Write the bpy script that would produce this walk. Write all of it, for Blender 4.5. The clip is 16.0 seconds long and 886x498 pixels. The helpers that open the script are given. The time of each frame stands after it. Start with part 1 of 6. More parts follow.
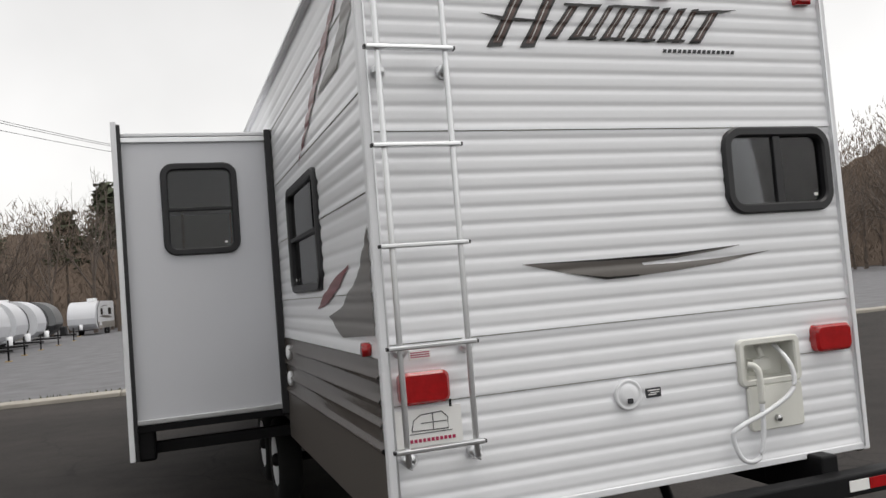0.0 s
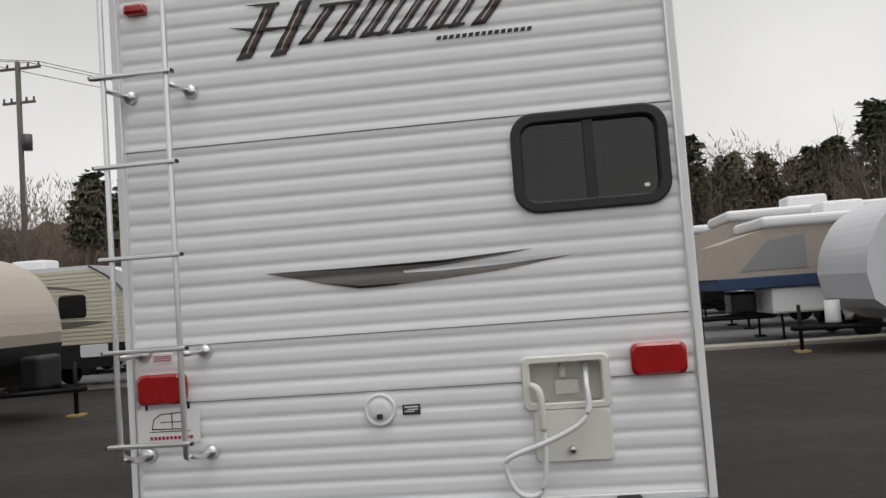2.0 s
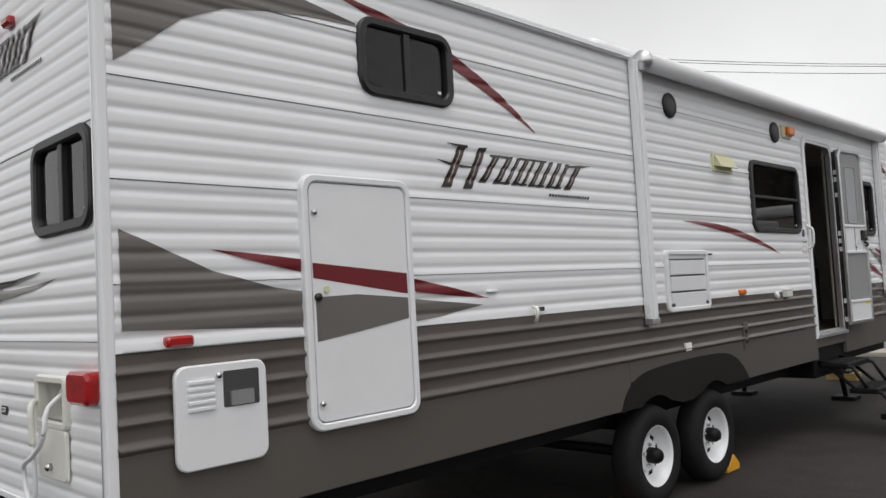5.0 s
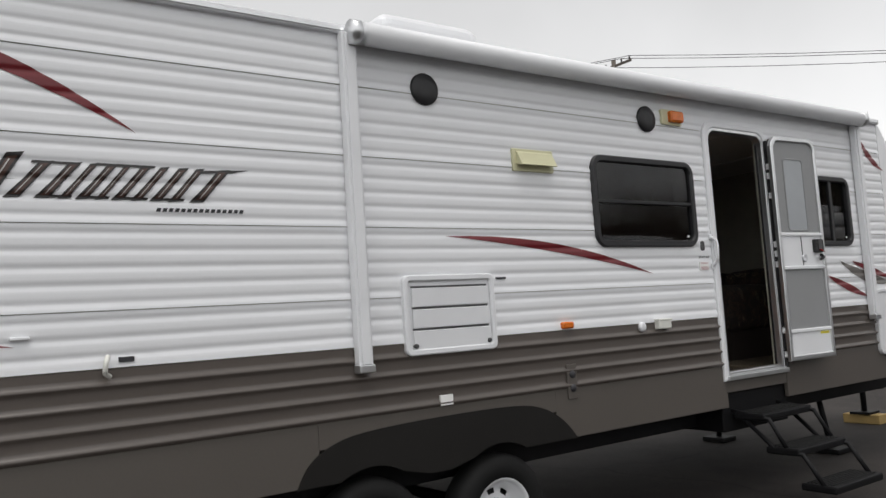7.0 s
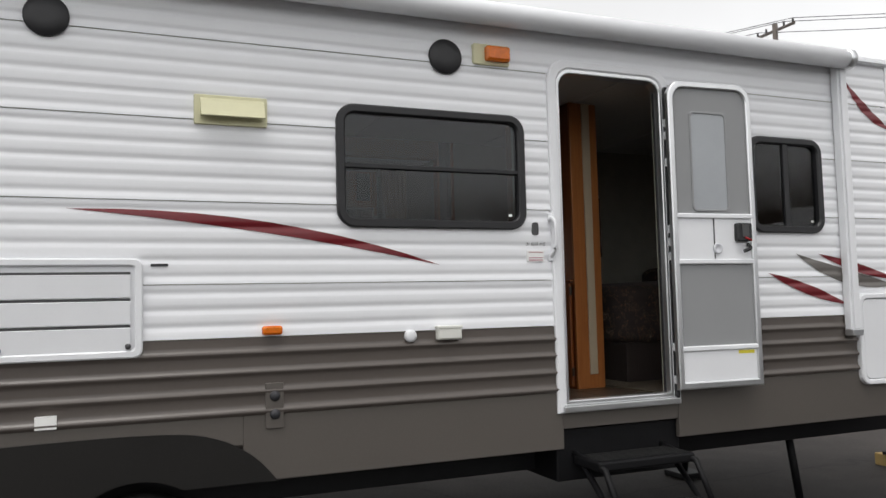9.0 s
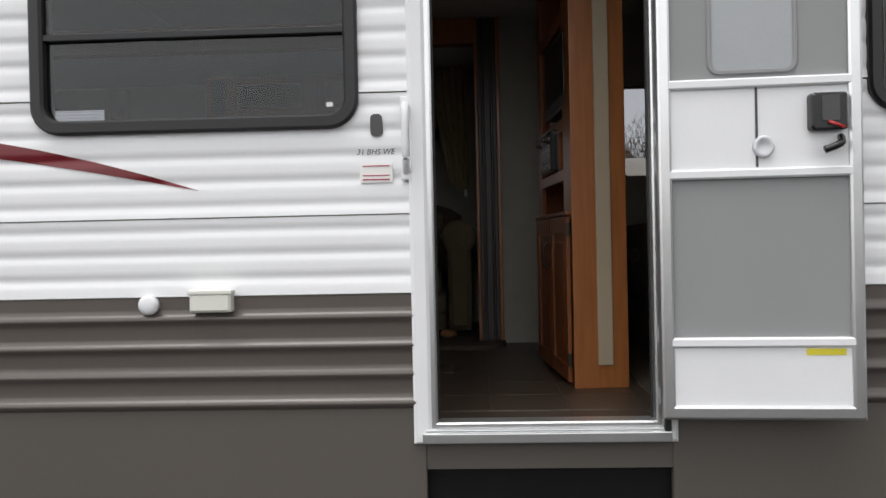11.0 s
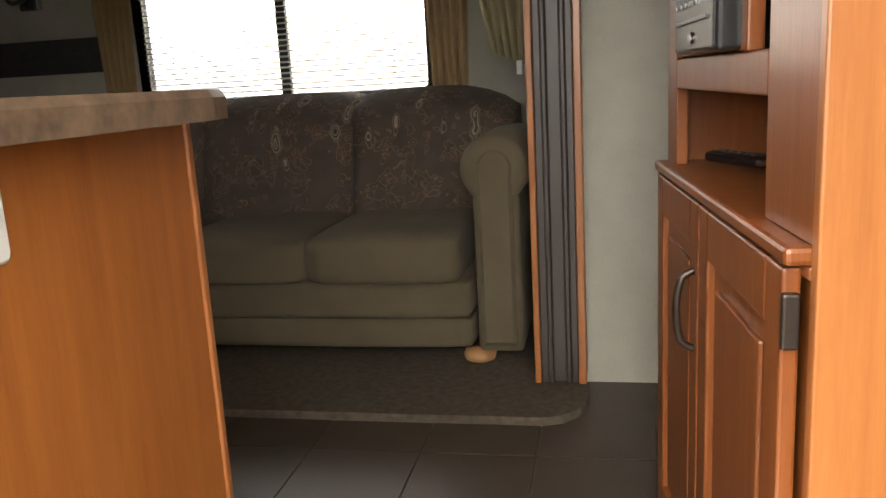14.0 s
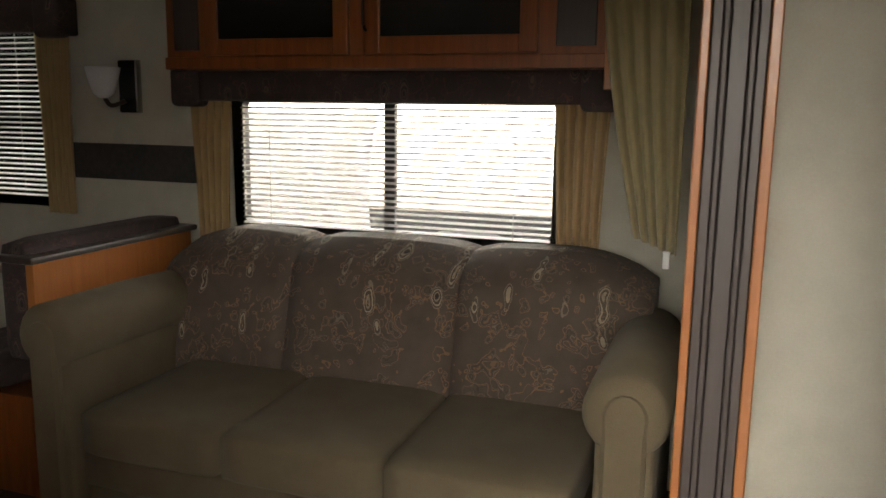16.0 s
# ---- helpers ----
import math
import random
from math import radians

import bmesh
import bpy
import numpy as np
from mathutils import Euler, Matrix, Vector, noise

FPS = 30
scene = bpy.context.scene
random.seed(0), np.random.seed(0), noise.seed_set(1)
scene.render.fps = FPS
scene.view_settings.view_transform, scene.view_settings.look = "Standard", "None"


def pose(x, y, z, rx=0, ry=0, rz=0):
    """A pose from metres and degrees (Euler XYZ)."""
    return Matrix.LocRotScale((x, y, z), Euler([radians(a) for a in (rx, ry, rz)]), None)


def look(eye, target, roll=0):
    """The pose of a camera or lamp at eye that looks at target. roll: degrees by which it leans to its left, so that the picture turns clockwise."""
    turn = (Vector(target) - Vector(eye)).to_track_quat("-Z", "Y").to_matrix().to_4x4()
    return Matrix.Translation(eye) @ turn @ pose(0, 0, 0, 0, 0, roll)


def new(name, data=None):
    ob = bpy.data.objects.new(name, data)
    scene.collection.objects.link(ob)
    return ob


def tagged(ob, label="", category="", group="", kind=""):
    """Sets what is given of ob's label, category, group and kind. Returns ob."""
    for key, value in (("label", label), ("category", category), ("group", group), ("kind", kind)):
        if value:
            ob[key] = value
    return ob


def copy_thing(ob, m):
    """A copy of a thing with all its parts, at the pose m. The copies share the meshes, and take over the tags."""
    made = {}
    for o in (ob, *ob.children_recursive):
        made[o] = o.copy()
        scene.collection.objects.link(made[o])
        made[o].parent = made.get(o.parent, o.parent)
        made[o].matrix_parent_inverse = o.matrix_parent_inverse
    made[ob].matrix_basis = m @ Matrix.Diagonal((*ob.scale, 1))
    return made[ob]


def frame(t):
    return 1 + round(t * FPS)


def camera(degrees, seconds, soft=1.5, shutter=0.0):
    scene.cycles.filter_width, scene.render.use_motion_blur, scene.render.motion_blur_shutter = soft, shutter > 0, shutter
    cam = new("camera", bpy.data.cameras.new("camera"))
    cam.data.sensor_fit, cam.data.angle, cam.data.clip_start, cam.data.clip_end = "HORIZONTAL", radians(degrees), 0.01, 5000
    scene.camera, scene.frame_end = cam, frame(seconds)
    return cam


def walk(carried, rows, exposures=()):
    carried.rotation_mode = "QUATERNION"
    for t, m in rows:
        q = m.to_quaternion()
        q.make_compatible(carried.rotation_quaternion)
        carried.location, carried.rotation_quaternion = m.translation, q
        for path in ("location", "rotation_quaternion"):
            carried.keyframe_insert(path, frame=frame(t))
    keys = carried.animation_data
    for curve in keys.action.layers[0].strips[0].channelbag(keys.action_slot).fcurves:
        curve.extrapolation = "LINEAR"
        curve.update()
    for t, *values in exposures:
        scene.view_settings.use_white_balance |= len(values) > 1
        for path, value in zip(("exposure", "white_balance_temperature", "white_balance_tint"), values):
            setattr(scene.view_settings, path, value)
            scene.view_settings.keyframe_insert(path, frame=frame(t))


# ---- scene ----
cam = camera(58.2, 16.0)
PATH = [
    (0, (-2.016, -3.097, 1.723), (-1.351, -1.213, 1.819), -4.6),
    (0.5, (-1.437, -3.289, 1.738), (-0.922, -1.359, 1.839), -4.4),
    (1, (-0.673, -3.423, 1.714), (-0.412, -1.443, 1.819), -4.4),
    (1.5, (-0.014, -3.404, 1.672), (0.004, -1.407, 1.784), -4.3),
    (2, (0.566, -3.326, 1.643), (0.347, -1.342, 1.76), -4.2),
    (2.5, (1.218, -3.142, 1.656), (0.711, -1.21, 1.755), -4.0),
    (3, (1.947, -2.974, 1.624), (1.177, -1.131, 1.727), -3.7),
    (3.2, (2.2, -2.934, 1.612), (1.364, -1.12, 1.715), -3.6),
    (5.3, (4.488, -0.82, 1.618), (3.032, 0.545, 1.74), -3.8),
    (5.5, (4.614, -0.535, 1.615), (3.132, 0.801, 1.745), -4.3),
    (6, (4.861, 0.184, 1.62), (3.324, 1.456, 1.766), -4.8),
    (6.5, (5.031, 0.915, 1.61), (3.449, 2.127, 1.775), -4.4),
    (7, (5.161, 1.733, 1.59), (3.532, 2.88, 1.762), -3.7),
    (7.5, (5.278, 2.481, 1.634), (3.609, 3.574, 1.779), -2.8),
    (8, (5.357, 3.3, 1.634), (3.632, 4.302, 1.772), -2.2),
    (8.5, (5.372, 4.024, 1.61), (3.591, 4.925, 1.747), -1.9),
    (8.7, (5.355, 4.309, 1.593), (3.552, 5.162, 1.736), -1.7),
    (10.8, (4.078, 7.145, 1.632), (2.079, 7.114, 1.622), -1.2),
    (11, (3.889, 7.335, 1.626), (1.891, 7.248, 1.608), -1.2),
    (11.5, (3.369, 7.523, 1.628), (1.372, 7.429, 1.565), -1.3),
    (12, (2.778, 7.577, 1.557), (0.784, 7.485, 1.438), -0.7),
    (12.5, (2.272, 7.617, 1.539), (0.289, 7.397, 1.397), -1.0),
    (13, (1.826, 7.568, 1.551), (-0.141, 7.258, 1.359), -1.7),
    (13.5, (1.46, 7.528, 1.78), (-0.48, 7.158, 1.464), -3.1),
    (14, (1.235, 7.54, 1.928), (-0.683, 7.15, 1.518), -3.2),
    (14.5, (1.084, 7.489, 2.041), (-0.833, 7.078, 1.644), -2.0),
    (15, (0.944, 7.468, 2.209), (-0.968, 7.04, 1.807), -0.7),
    (15.5, (0.798, 7.481, 2.352), (-1.096, 7.022, 1.901), 0.0),
    (16, (0.672, 7.395, 2.39), (-1.19, 6.748, 2.046), 0.8),
]
walk(cam, [(t, look(eye, target, roll)) for t, eye, target, roll in PATH],
     exposures=((0, 0.62, 6700, 10), (1.5, 0.28, 6700, 10), (3.2, 0.3, 6700, 10), (5.3, 0.5, 6600, 10), (7.0, 0.5, 6600, 10), (8.7, 0.75, 6600, 10), (10.8, 1.0, 6600, 10), (11.5, 1.08, 6600, 10),
                (12.3, 1.1, 6800, 10), (13.0, 1.55, 7200, 10), (13.5, 3.3, 7600, 10), (14.2, 4.25, 7300, 10), (14.6, 4.4, 7500, 10), (15.0, 4.5, 7600, 10), (16.0, 4.7, 7700, 10)))

# ---- world and sun: bright overcast ----
world = bpy.data.worlds.new("overcast_sky")
scene.world = world
world.use_nodes = True
wn, wl = world.node_tree.nodes, world.node_tree.links
sky = wn.new("ShaderNodeTexSky")
sky.sky_type, sky.sun_disc = "NISHITA", False
sky.sun_elevation, sky.sun_rotation = radians(72), radians(130)
sky.dust_density, sky.air_density = 2.0, 1.0
grey = wn.new("ShaderNodeHueSaturation")
grey.inputs["Saturation"].default_value = 0.06
cloud = wn.new("ShaderNodeTexNoise")
cloud.inputs["Scale"].default_value, cloud.inputs["Detail"].default_value = 2.2, 5.0
band = wn.new("ShaderNodeMapRange")
band.inputs["To Min"].default_value, band.inputs["To Max"].default_value = 0.72, 1.2
mixc = wn.new("ShaderNodeMix")
mixc.data_type, mixc.blend_type = "RGBA", "MULTIPLY"
mixc.inputs["Factor"].default_value = 1.0
wl.new(sky.outputs["Color"], grey.inputs["Color"])
wl.new(cloud.outputs["Fac"], band.inputs["Value"])
wl.new(grey.outputs["Color"], mixc.inputs["A"])
wl.new(band.outputs["Result"], mixc.inputs["B"])
wl.new(mixc.outputs["Result"], wn["Background"].inputs["Color"])
wn["Background"].inputs["Strength"].default_value = 0.15
sun_data = bpy.data.lights.new("sun", "SUN")
sun_data.energy, sun_data.angle, sun_data.color = 0.5, radians(40), (1.0, 0.97, 0.93)
sun = new("sun", sun_data)
sun.matrix_basis = look((5, -4, 20), (0, 0, 0))

# ---- materials ----
def mat(name, col, rough=0.5, metal=0.0, var=0.12, scale=6.0, bump=0.0, bscale=120.0, col2=None, stretch=(1, 1, 1), spec=0.5, sheen=0.0, coat=0.0):
    """A surface with colour variation at two scales and fine relief."""
    m = bpy.data.materials.new(name)
    m.use_nodes = True
    n, l = m.node_tree.nodes, m.node_tree.links
    p = n["Principled BSDF"]
    p.inputs["Roughness"].default_value, p.inputs["Metallic"].default_value = rough, metal
    p.inputs["Specular IOR Level"].default_value = spec
    p.inputs["Sheen Weight"].default_value, p.inputs["Coat Weight"].default_value = sheen, coat
    tc, mp = n.new("ShaderNodeTexCoord"), n.new("ShaderNodeMapping")
    mp.inputs["Scale"].default_value = stretch
    l.new(tc.outputs["Object"], mp.inputs["Vector"])
    big, fine = n.new("ShaderNodeTexNoise"), n.new("ShaderNodeTexNoise")
    big.inputs["Scale"].default_value, big.inputs["Detail"].default_value = scale, 4.0
    fine.inputs["Scale"].default_value, fine.inputs["Detail"].default_value = bscale, 3.0
    for t in (big, fine):
        l.new(mp.outputs["Vector"], t.inputs["Vector"])
    add = n.new("ShaderNodeMath")
    add.operation = "MULTIPLY_ADD"
    add.inputs[1].default_value = 0.4
    l.new(fine.outputs["Fac"], add.inputs[0])
    l.new(big.outputs["Fac"], add.inputs[2])
    ramp = n.new("ShaderNodeMapRange")
    ramp.inputs["From Min"].default_value, ramp.inputs["From Max"].default_value = 0.4, 1.0
    l.new(add.outputs[0], ramp.inputs["Value"])
    mx = n.new("ShaderNodeMix")
    mx.data_type = "RGBA"
    second = col2 or tuple(c * (1 - var) for c in col)
    mx.inputs["A"].default_value, mx.inputs["B"].default_value = (*col, 1), (*second, 1)
    l.new(ramp.outputs["Result"], mx.inputs["Factor"])
    l.new(mx.outputs["Result"], p.inputs["Base Color"])
    if bump:
        b = n.new("ShaderNodeBump")
        b.inputs["Strength"].default_value, b.inputs["Distance"].default_value = bump, 0.004
        l.new(fine.outputs["Fac"], b.inputs["Height"])
        l.new(b.outputs["Normal"], p.inputs["Normal"])
    return m


def wood(name, a, b, rough=0.35):
    """Stained wood with grain running upwards."""
    return mat(name, a, rough, var=0.3, scale=5, bump=0.08, bscale=30, col2=b, stretch=(9, 9, 0.7), coat=0.15)


def pane_mat(name, tint):
    m = bpy.data.materials.new(name)
    m.use_nodes = True
    n, l = m.node_tree.nodes, m.node_tree.links
    n.remove(n["Principled BSDF"])
    tr, gl, fr, mx = n.new("ShaderNodeBsdfTransparent"), n.new("ShaderNodeBsdfGlossy"), n.new("ShaderNodeFresnel"), n.new("ShaderNodeMixShader")
    tr.inputs["Color"].default_value = (*tint, 1)
    gl.inputs["Roughness"].default_value = 0.02
    fr.inputs["IOR"].default_value = 1.5
    l.new(fr.outputs[0], mx.inputs[0])
    l.new(tr.outputs[0], mx.inputs[1])
    l.new(gl.outputs[0], mx.inputs[2])
    l.new(mx.outputs[0], n["Material Output"].inputs["Surface"])
    return m


def paisley_mat(name, base, line, warm):
    """Woven upholstery: scattered drop-shaped outlines over faint scrolls."""
    m = mat(name, base, 0.9, var=0.35, scale=14, bump=0.3, bscale=300, sheen=0.03)
    n, l = m.node_tree.nodes, m.node_tree.links
    p = n["Principled BSDF"]
    cur = p.inputs["Base Color"].links[0].from_socket
    tc = n.new("ShaderNodeTexCoord")
    warp = n.new("ShaderNodeTexNoise")
    warp.inputs["Scale"].default_value = 9.0
    l.new(tc.outputs["Object"], warp.inputs["Vector"])

    def cells(tilt, stretch, scale, amount):
        mp, mixv, vor = n.new("ShaderNodeMapping"), n.new("ShaderNodeMix"), n.new("ShaderNodeTexVoronoi")
        mp.inputs["Rotation"].default_value = (radians(tilt), 0, 0)
        mp.inputs["Scale"].default_value = stretch
        mixv.data_type, mixv.blend_type = "RGBA", "ADD"
        mixv.inputs["Factor"].default_value = amount
        vor.inputs["Scale"].default_value = scale
        l.new(tc.outputs["Object"], mp.inputs["Vector"])
        l.new(mp.outputs["Vector"], mixv.inputs["A"])
        l.new(warp.outputs["Color"], mixv.inputs["B"])
        l.new(mixv.outputs["Result"], vor.inputs["Vector"])
        return vor

    def band(vor, centre, width, colour, amount, chance):
        c, pick, both, mx = n.new("ShaderNodeMath"), n.new("ShaderNodeMath"), n.new("ShaderNodeMath"), n.new("ShaderNodeMix")
        sep = n.new("ShaderNodeSeparateColor")
        c.operation, pick.operation, both.operation = "COMPARE", "LESS_THAN", "MULTIPLY"
        c.inputs[1].default_value, c.inputs[2].default_value = centre, width
        pick.inputs[1].default_value = chance
        l.new(vor.outputs["Distance"], c.inputs[0])
        l.new(vor.outputs["Color"], sep.inputs["Color"])
        l.new(sep.outputs["Red"], pick.inputs[0])
        l.new(c.outputs[0], both.inputs[0])
        l.new(pick.outputs[0], both.inputs[1])
        scale = n.new("ShaderNodeMath")
        scale.operation = "MULTIPLY"
        scale.inputs[1].default_value = amount
        l.new(both.outputs[0], scale.inputs[0])
        mx.data_type = "RGBA"
        mx.inputs["B"].default_value = (*colour, 1)
        l.new(scale.outputs[0], mx.inputs["Factor"])
        l.new(cur, mx.inputs["A"])
        return mx.outputs["Result"]

    scroll = cells(-25, (0.2, 1.0, 0.8), 11.0, 0.4)
    drops = cells(24, (0.2, 1.9, 0.85), 7.6, 0.10)
    for vor, centre, width, colour, amount, chance in ((scroll, 0.42, 0.024, warm, 0.75, 0.9), (scroll, 0.33, 0.014, line, 0.22, 0.8), (scroll, 0.25, 0.018, (0.035, 0.028, 0.024), 0.5, 0.7), (scroll, 0.15, 0.03, warm, 0.6, 0.5),
                                                       (drops, 0.31, 0.014, line, 0.3, 0.5), (drops, 0.24, 0.02, line, 0.6, 0.5), (drops, 0.14, 0.018, line, 0.45, 0.5), (drops, 0.05, 0.045, (0.02, 0.017, 0.015), 0.8, 0.5)):
        cur = band(vor, centre, width, colour, amount, chance)
    l.new(cur, p.inputs["Base Color"])
    return m


def scuffed(name, col, rough, rings):
    """A floor or ground surface with soft broad stains."""
    m = mat(name, col, rough, var=0.5, scale=0.35, bump=0.35, bscale=rings, spec=0.3)
    n, l = m.node_tree.nodes, m.node_tree.links
    p = n["Principled BSDF"]
    cur = p.inputs["Base Color"].links[0].from_socket
    tc = n.new("ShaderNodeTexCoord")
    for size, squeeze, lo, hi, dark, light in ((0.5, (0.25, 1.0, 1.0), 0.40, 0.62, 0.72, 1.12), (3.0, (1.0, 1.0, 1.0), 0.35, 0.65, 0.85, 1.12), (40.0, (1.0, 1.0, 1.0), 0.3, 0.7, 0.7, 1.25)):
        mp, tx, rg, mx = n.new("ShaderNodeMapping"), n.new("ShaderNodeTexNoise"), n.new("ShaderNodeMapRange"), n.new("ShaderNodeMix")
        mp.inputs["Scale"].default_value = squeeze
        tx.inputs["Scale"].default_value, tx.inputs["Detail"].default_value = size, 4.0
        rg.inputs["From Min"].default_value, rg.inputs["From Max"].default_value = lo, hi
        rg.inputs["To Min"].default_value, rg.inputs["To Max"].default_value = dark, light
        mx.data_type, mx.blend_type = "RGBA", "MULTIPLY"
        mx.inputs["Factor"].default_value = 1.0
        l.new(tc.outputs["Object"], mp.inputs["Vector"])
        l.new(mp.outputs["Vector"], tx.inputs["Vector"])
        l.new(tx.outputs["Fac"], rg.inputs["Value"])
        l.new(cur, mx.inputs["A"])
        l.new(rg.outputs["Result"], mx.inputs["B"])
        cur = mx.outputs["Result"]
    vo, cr, mx = n.new("ShaderNodeTexVoronoi"), n.new("ShaderNodeMapRange"), n.new("ShaderNodeMix")
    vo.feature = "DISTANCE_TO_EDGE"
    vo.inputs["Scale"].default_value = 0.22
    cr.inputs["From Min"].default_value, cr.inputs["From Max"].default_value = 0.0, 0.004
    cr.inputs["To Min"].default_value, cr.inputs["To Max"].default_value = 0.45, 1.0
    mx.data_type, mx.blend_type = "RGBA", "MULTIPLY"
    mx.inputs["Factor"].default_value = 1.0
    bend_n, add_v = n.new("ShaderNodeTexNoise"), n.new("ShaderNodeMix")
    bend_n.inputs["Scale"].default_value = 1.2
    add_v.data_type, add_v.blend_type = "RGBA", "ADD"
    add_v.inputs["Factor"].default_value = 0.8
    l.new(tc.outputs["Object"], bend_n.inputs["Vector"])
    l.new(tc.outputs["Object"], add_v.inputs["A"])
    l.new(bend_n.outputs["Color"], add_v.inputs["B"])
    l.new(add_v.outputs["Result"], vo.inputs["Vector"])
    l.new(vo.outputs["Distance"], cr.inputs["Value"])
    l.new(cur, mx.inputs["A"])
    l.new(cr.outputs["Result"], mx.inputs["B"])
    l.new(mx.outputs["Result"], p.inputs["Base Color"])
    return m


WHITE = mat("white_aluminium_paint", (0.80, 0.81, 0.83), 0.32, var=0.04, scale=1.2, bump=0.03, bscale=60)
TAUPE = mat("taupe_aluminium_paint", (0.105, 0.09, 0.08), 0.24, var=0.12, scale=1.0, bump=0.03, bscale=60)
SKIRT = mat("smooth_taupe_skirt", (0.10, 0.088, 0.078), 0.42, var=0.15, scale=0.9, bump=0.03, bscale=80)
TRIM = mat("white_trim", (0.78, 0.79, 0.81), 0.35, var=0.06, scale=4)
SMOOTH = mat("smooth_fibreglass", (0.62, 0.63, 0.66), 0.42, var=0.05, scale=1)
ALU = mat("bright_aluminium", (0.72, 0.73, 0.74), 0.28, 0.9, var=0.1, scale=8, bump=0.03, bscale=40)
STEEL = mat("dark_steel", (0.007, 0.007, 0.008), 0.55, var=0.4, scale=6, bump=0.15, bscale=80, spec=0.2)
BLACKF = mat("black_window_frame", (0.012, 0.012, 0.014), 0.45, var=0.2, scale=10)
RUBBER = mat("tyre_rubber", (0.012, 0.012, 0.012), 0.8, var=0.3, scale=12, bump=0.3, bscale=60, spec=0.25)
RED = mat("red_lens", (0.42, 0.006, 0.008), 0.15, var=0.35, scale=22, bump=0.2, bscale=90, coat=0.5)
FENDER = mat("dark_taupe_fender", (0.013, 0.012, 0.011), 0.55, var=0.3, scale=3, bump=0.1, bscale=80, spec=0.25)
AMBER = mat("amber_lens", (0.75, 0.17, 0.01), 0.2, var=0.3, scale=30)
DECAL_RED = mat("dark_red_vinyl", (0.17, 0.012, 0.018), 0.3, var=0.25, scale=4)
DECAL_GREY = mat("grey_vinyl", (0.15, 0.138, 0.127), 0.32, var=0.15, scale=3)
DECAL_BLACK = mat("black_vinyl", (0.02, 0.018, 0.018), 0.3, var=0.2, scale=4)
DECAL_BROWN = mat("brown_vinyl", (0.09, 0.045, 0.035), 0.3, var=0.5, scale=12)
DECAL_SILVER = mat("silver_vinyl", (0.5, 0.49, 0.47), 0.3, var=0.25, scale=6)
IVORY = mat("ivory_plastic", (0.70, 0.70, 0.65), 0.45, var=0.06, scale=6)
CREAMVENT = mat("cream_vent_plastic", (0.66, 0.64, 0.42), 0.5, var=0.1, scale=8)
PAPER = mat("paper_label", (0.82, 0.82, 0.8), 0.6, var=0.05)
INK = mat("printed_ink", (0.03, 0.03, 0.035), 0.6)
REDINK = mat("red_ink", (0.4, 0.02, 0.08), 0.6)
YELLOW = mat("yellow_plastic", (0.75, 0.36, 0.02), 0.5, var=0.15, scale=14)
YLABEL = mat("yellow_label", (0.75, 0.65, 0.05), 0.5)
TINT = pane_mat("tinted_glass", (0.54, 0.55, 0.57))
CLEARG = pane_mat("clear_window_glass", (0.90, 0.91, 0.92))
SCREEN = mat("grey_insect_screen", (0.27, 0.275, 0.28), 0.7, var=0.06, scale=3, bump=0.2, bscale=500)
FROST = mat("frosted_door_window", (0.36, 0.38, 0.4), 0.25, var=0.12, scale=3)
CLEARP = mat("clear_plastic", (0.62, 0.63, 0.66), 0.15, var=0.1, scale=20)
CHROME = mat("worn_chrome", (0.6, 0.6, 0.6), 0.2, 1.0, var=0.2, scale=20)
CHERRY = wood("cherry_cabinet_wood", (0.27, 0.082, 0.020), (0.16, 0.044, 0.011))
# cherry raised in colour to carry the daylight from the entrance
PANEL_LIT = wood("daylit_cherry_panel", (0.40, 0.135, 0.032), (0.29, 0.088, 0.02))
# pale cherry; on the entertainment cabinet's near side its paleness stands for daylight
OAK = wood("pale_and_daylit_cherry", (0.40, 0.15, 0.045), (0.30, 0.10, 0.028))
DARKTRIM = mat("dark_brown_moulding", (0.06, 0.048, 0.045), 0.4, var=0.35, scale=5, stretch=(20, 20, 1))
WALLP = mat("linen_wallpaper", (0.43, 0.42, 0.355), 0.75, var=0.16, scale=9, bump=0.12, bscale=160)
BEIGE = mat("beige_vinyl_strip", (0.46, 0.38, 0.27), 0.6, var=0.08)
CEIL = mat("white_ceiling_panel", (0.7, 0.69, 0.65), 0.7, var=0.05, scale=3)
BORDER = mat("dark_wallpaper_border", (0.045, 0.042, 0.042), 0.6, var=0.5, scale=40)
FABRIC = mat("olive_microfibre", (0.135, 0.108, 0.066), 0.95, var=0.22, scale=9, bump=0.3, bscale=260, sheen=0.03)
PAISLEY = paisley_mat("paisley_upholstery", (0.098, 0.074, 0.058), (0.42, 0.36, 0.26), (0.22, 0.13, 0.07))
VALANCE = paisley_mat("dark_paisley_valance", (0.05, 0.034, 0.034), (0.14, 0.1, 0.08), (0.1, 0.05, 0.04))
BEDSPREAD = paisley_mat("dark_floral_bedspread", (0.045, 0.033, 0.03), (0.34, 0.28, 0.2), (0.16, 0.08, 0.05))
CURTAIN = mat("gold_curtain", (0.36, 0.245, 0.12), 0.85, var=0.2, scale=10, bump=0.15, bscale=200, sheen=0.2)
CURTAIN2 = mat("olive_gold_curtain", (0.30, 0.25, 0.13), 0.85, var=0.2, scale=10, bump=0.15, bscale=200, sheen=0.2)
LAMINATE = mat("speckled_brown_laminate", (0.27, 0.18, 0.115), 0.3, var=0.4, scale=26, bscale=110, col2=(0.095, 0.062, 0.042))
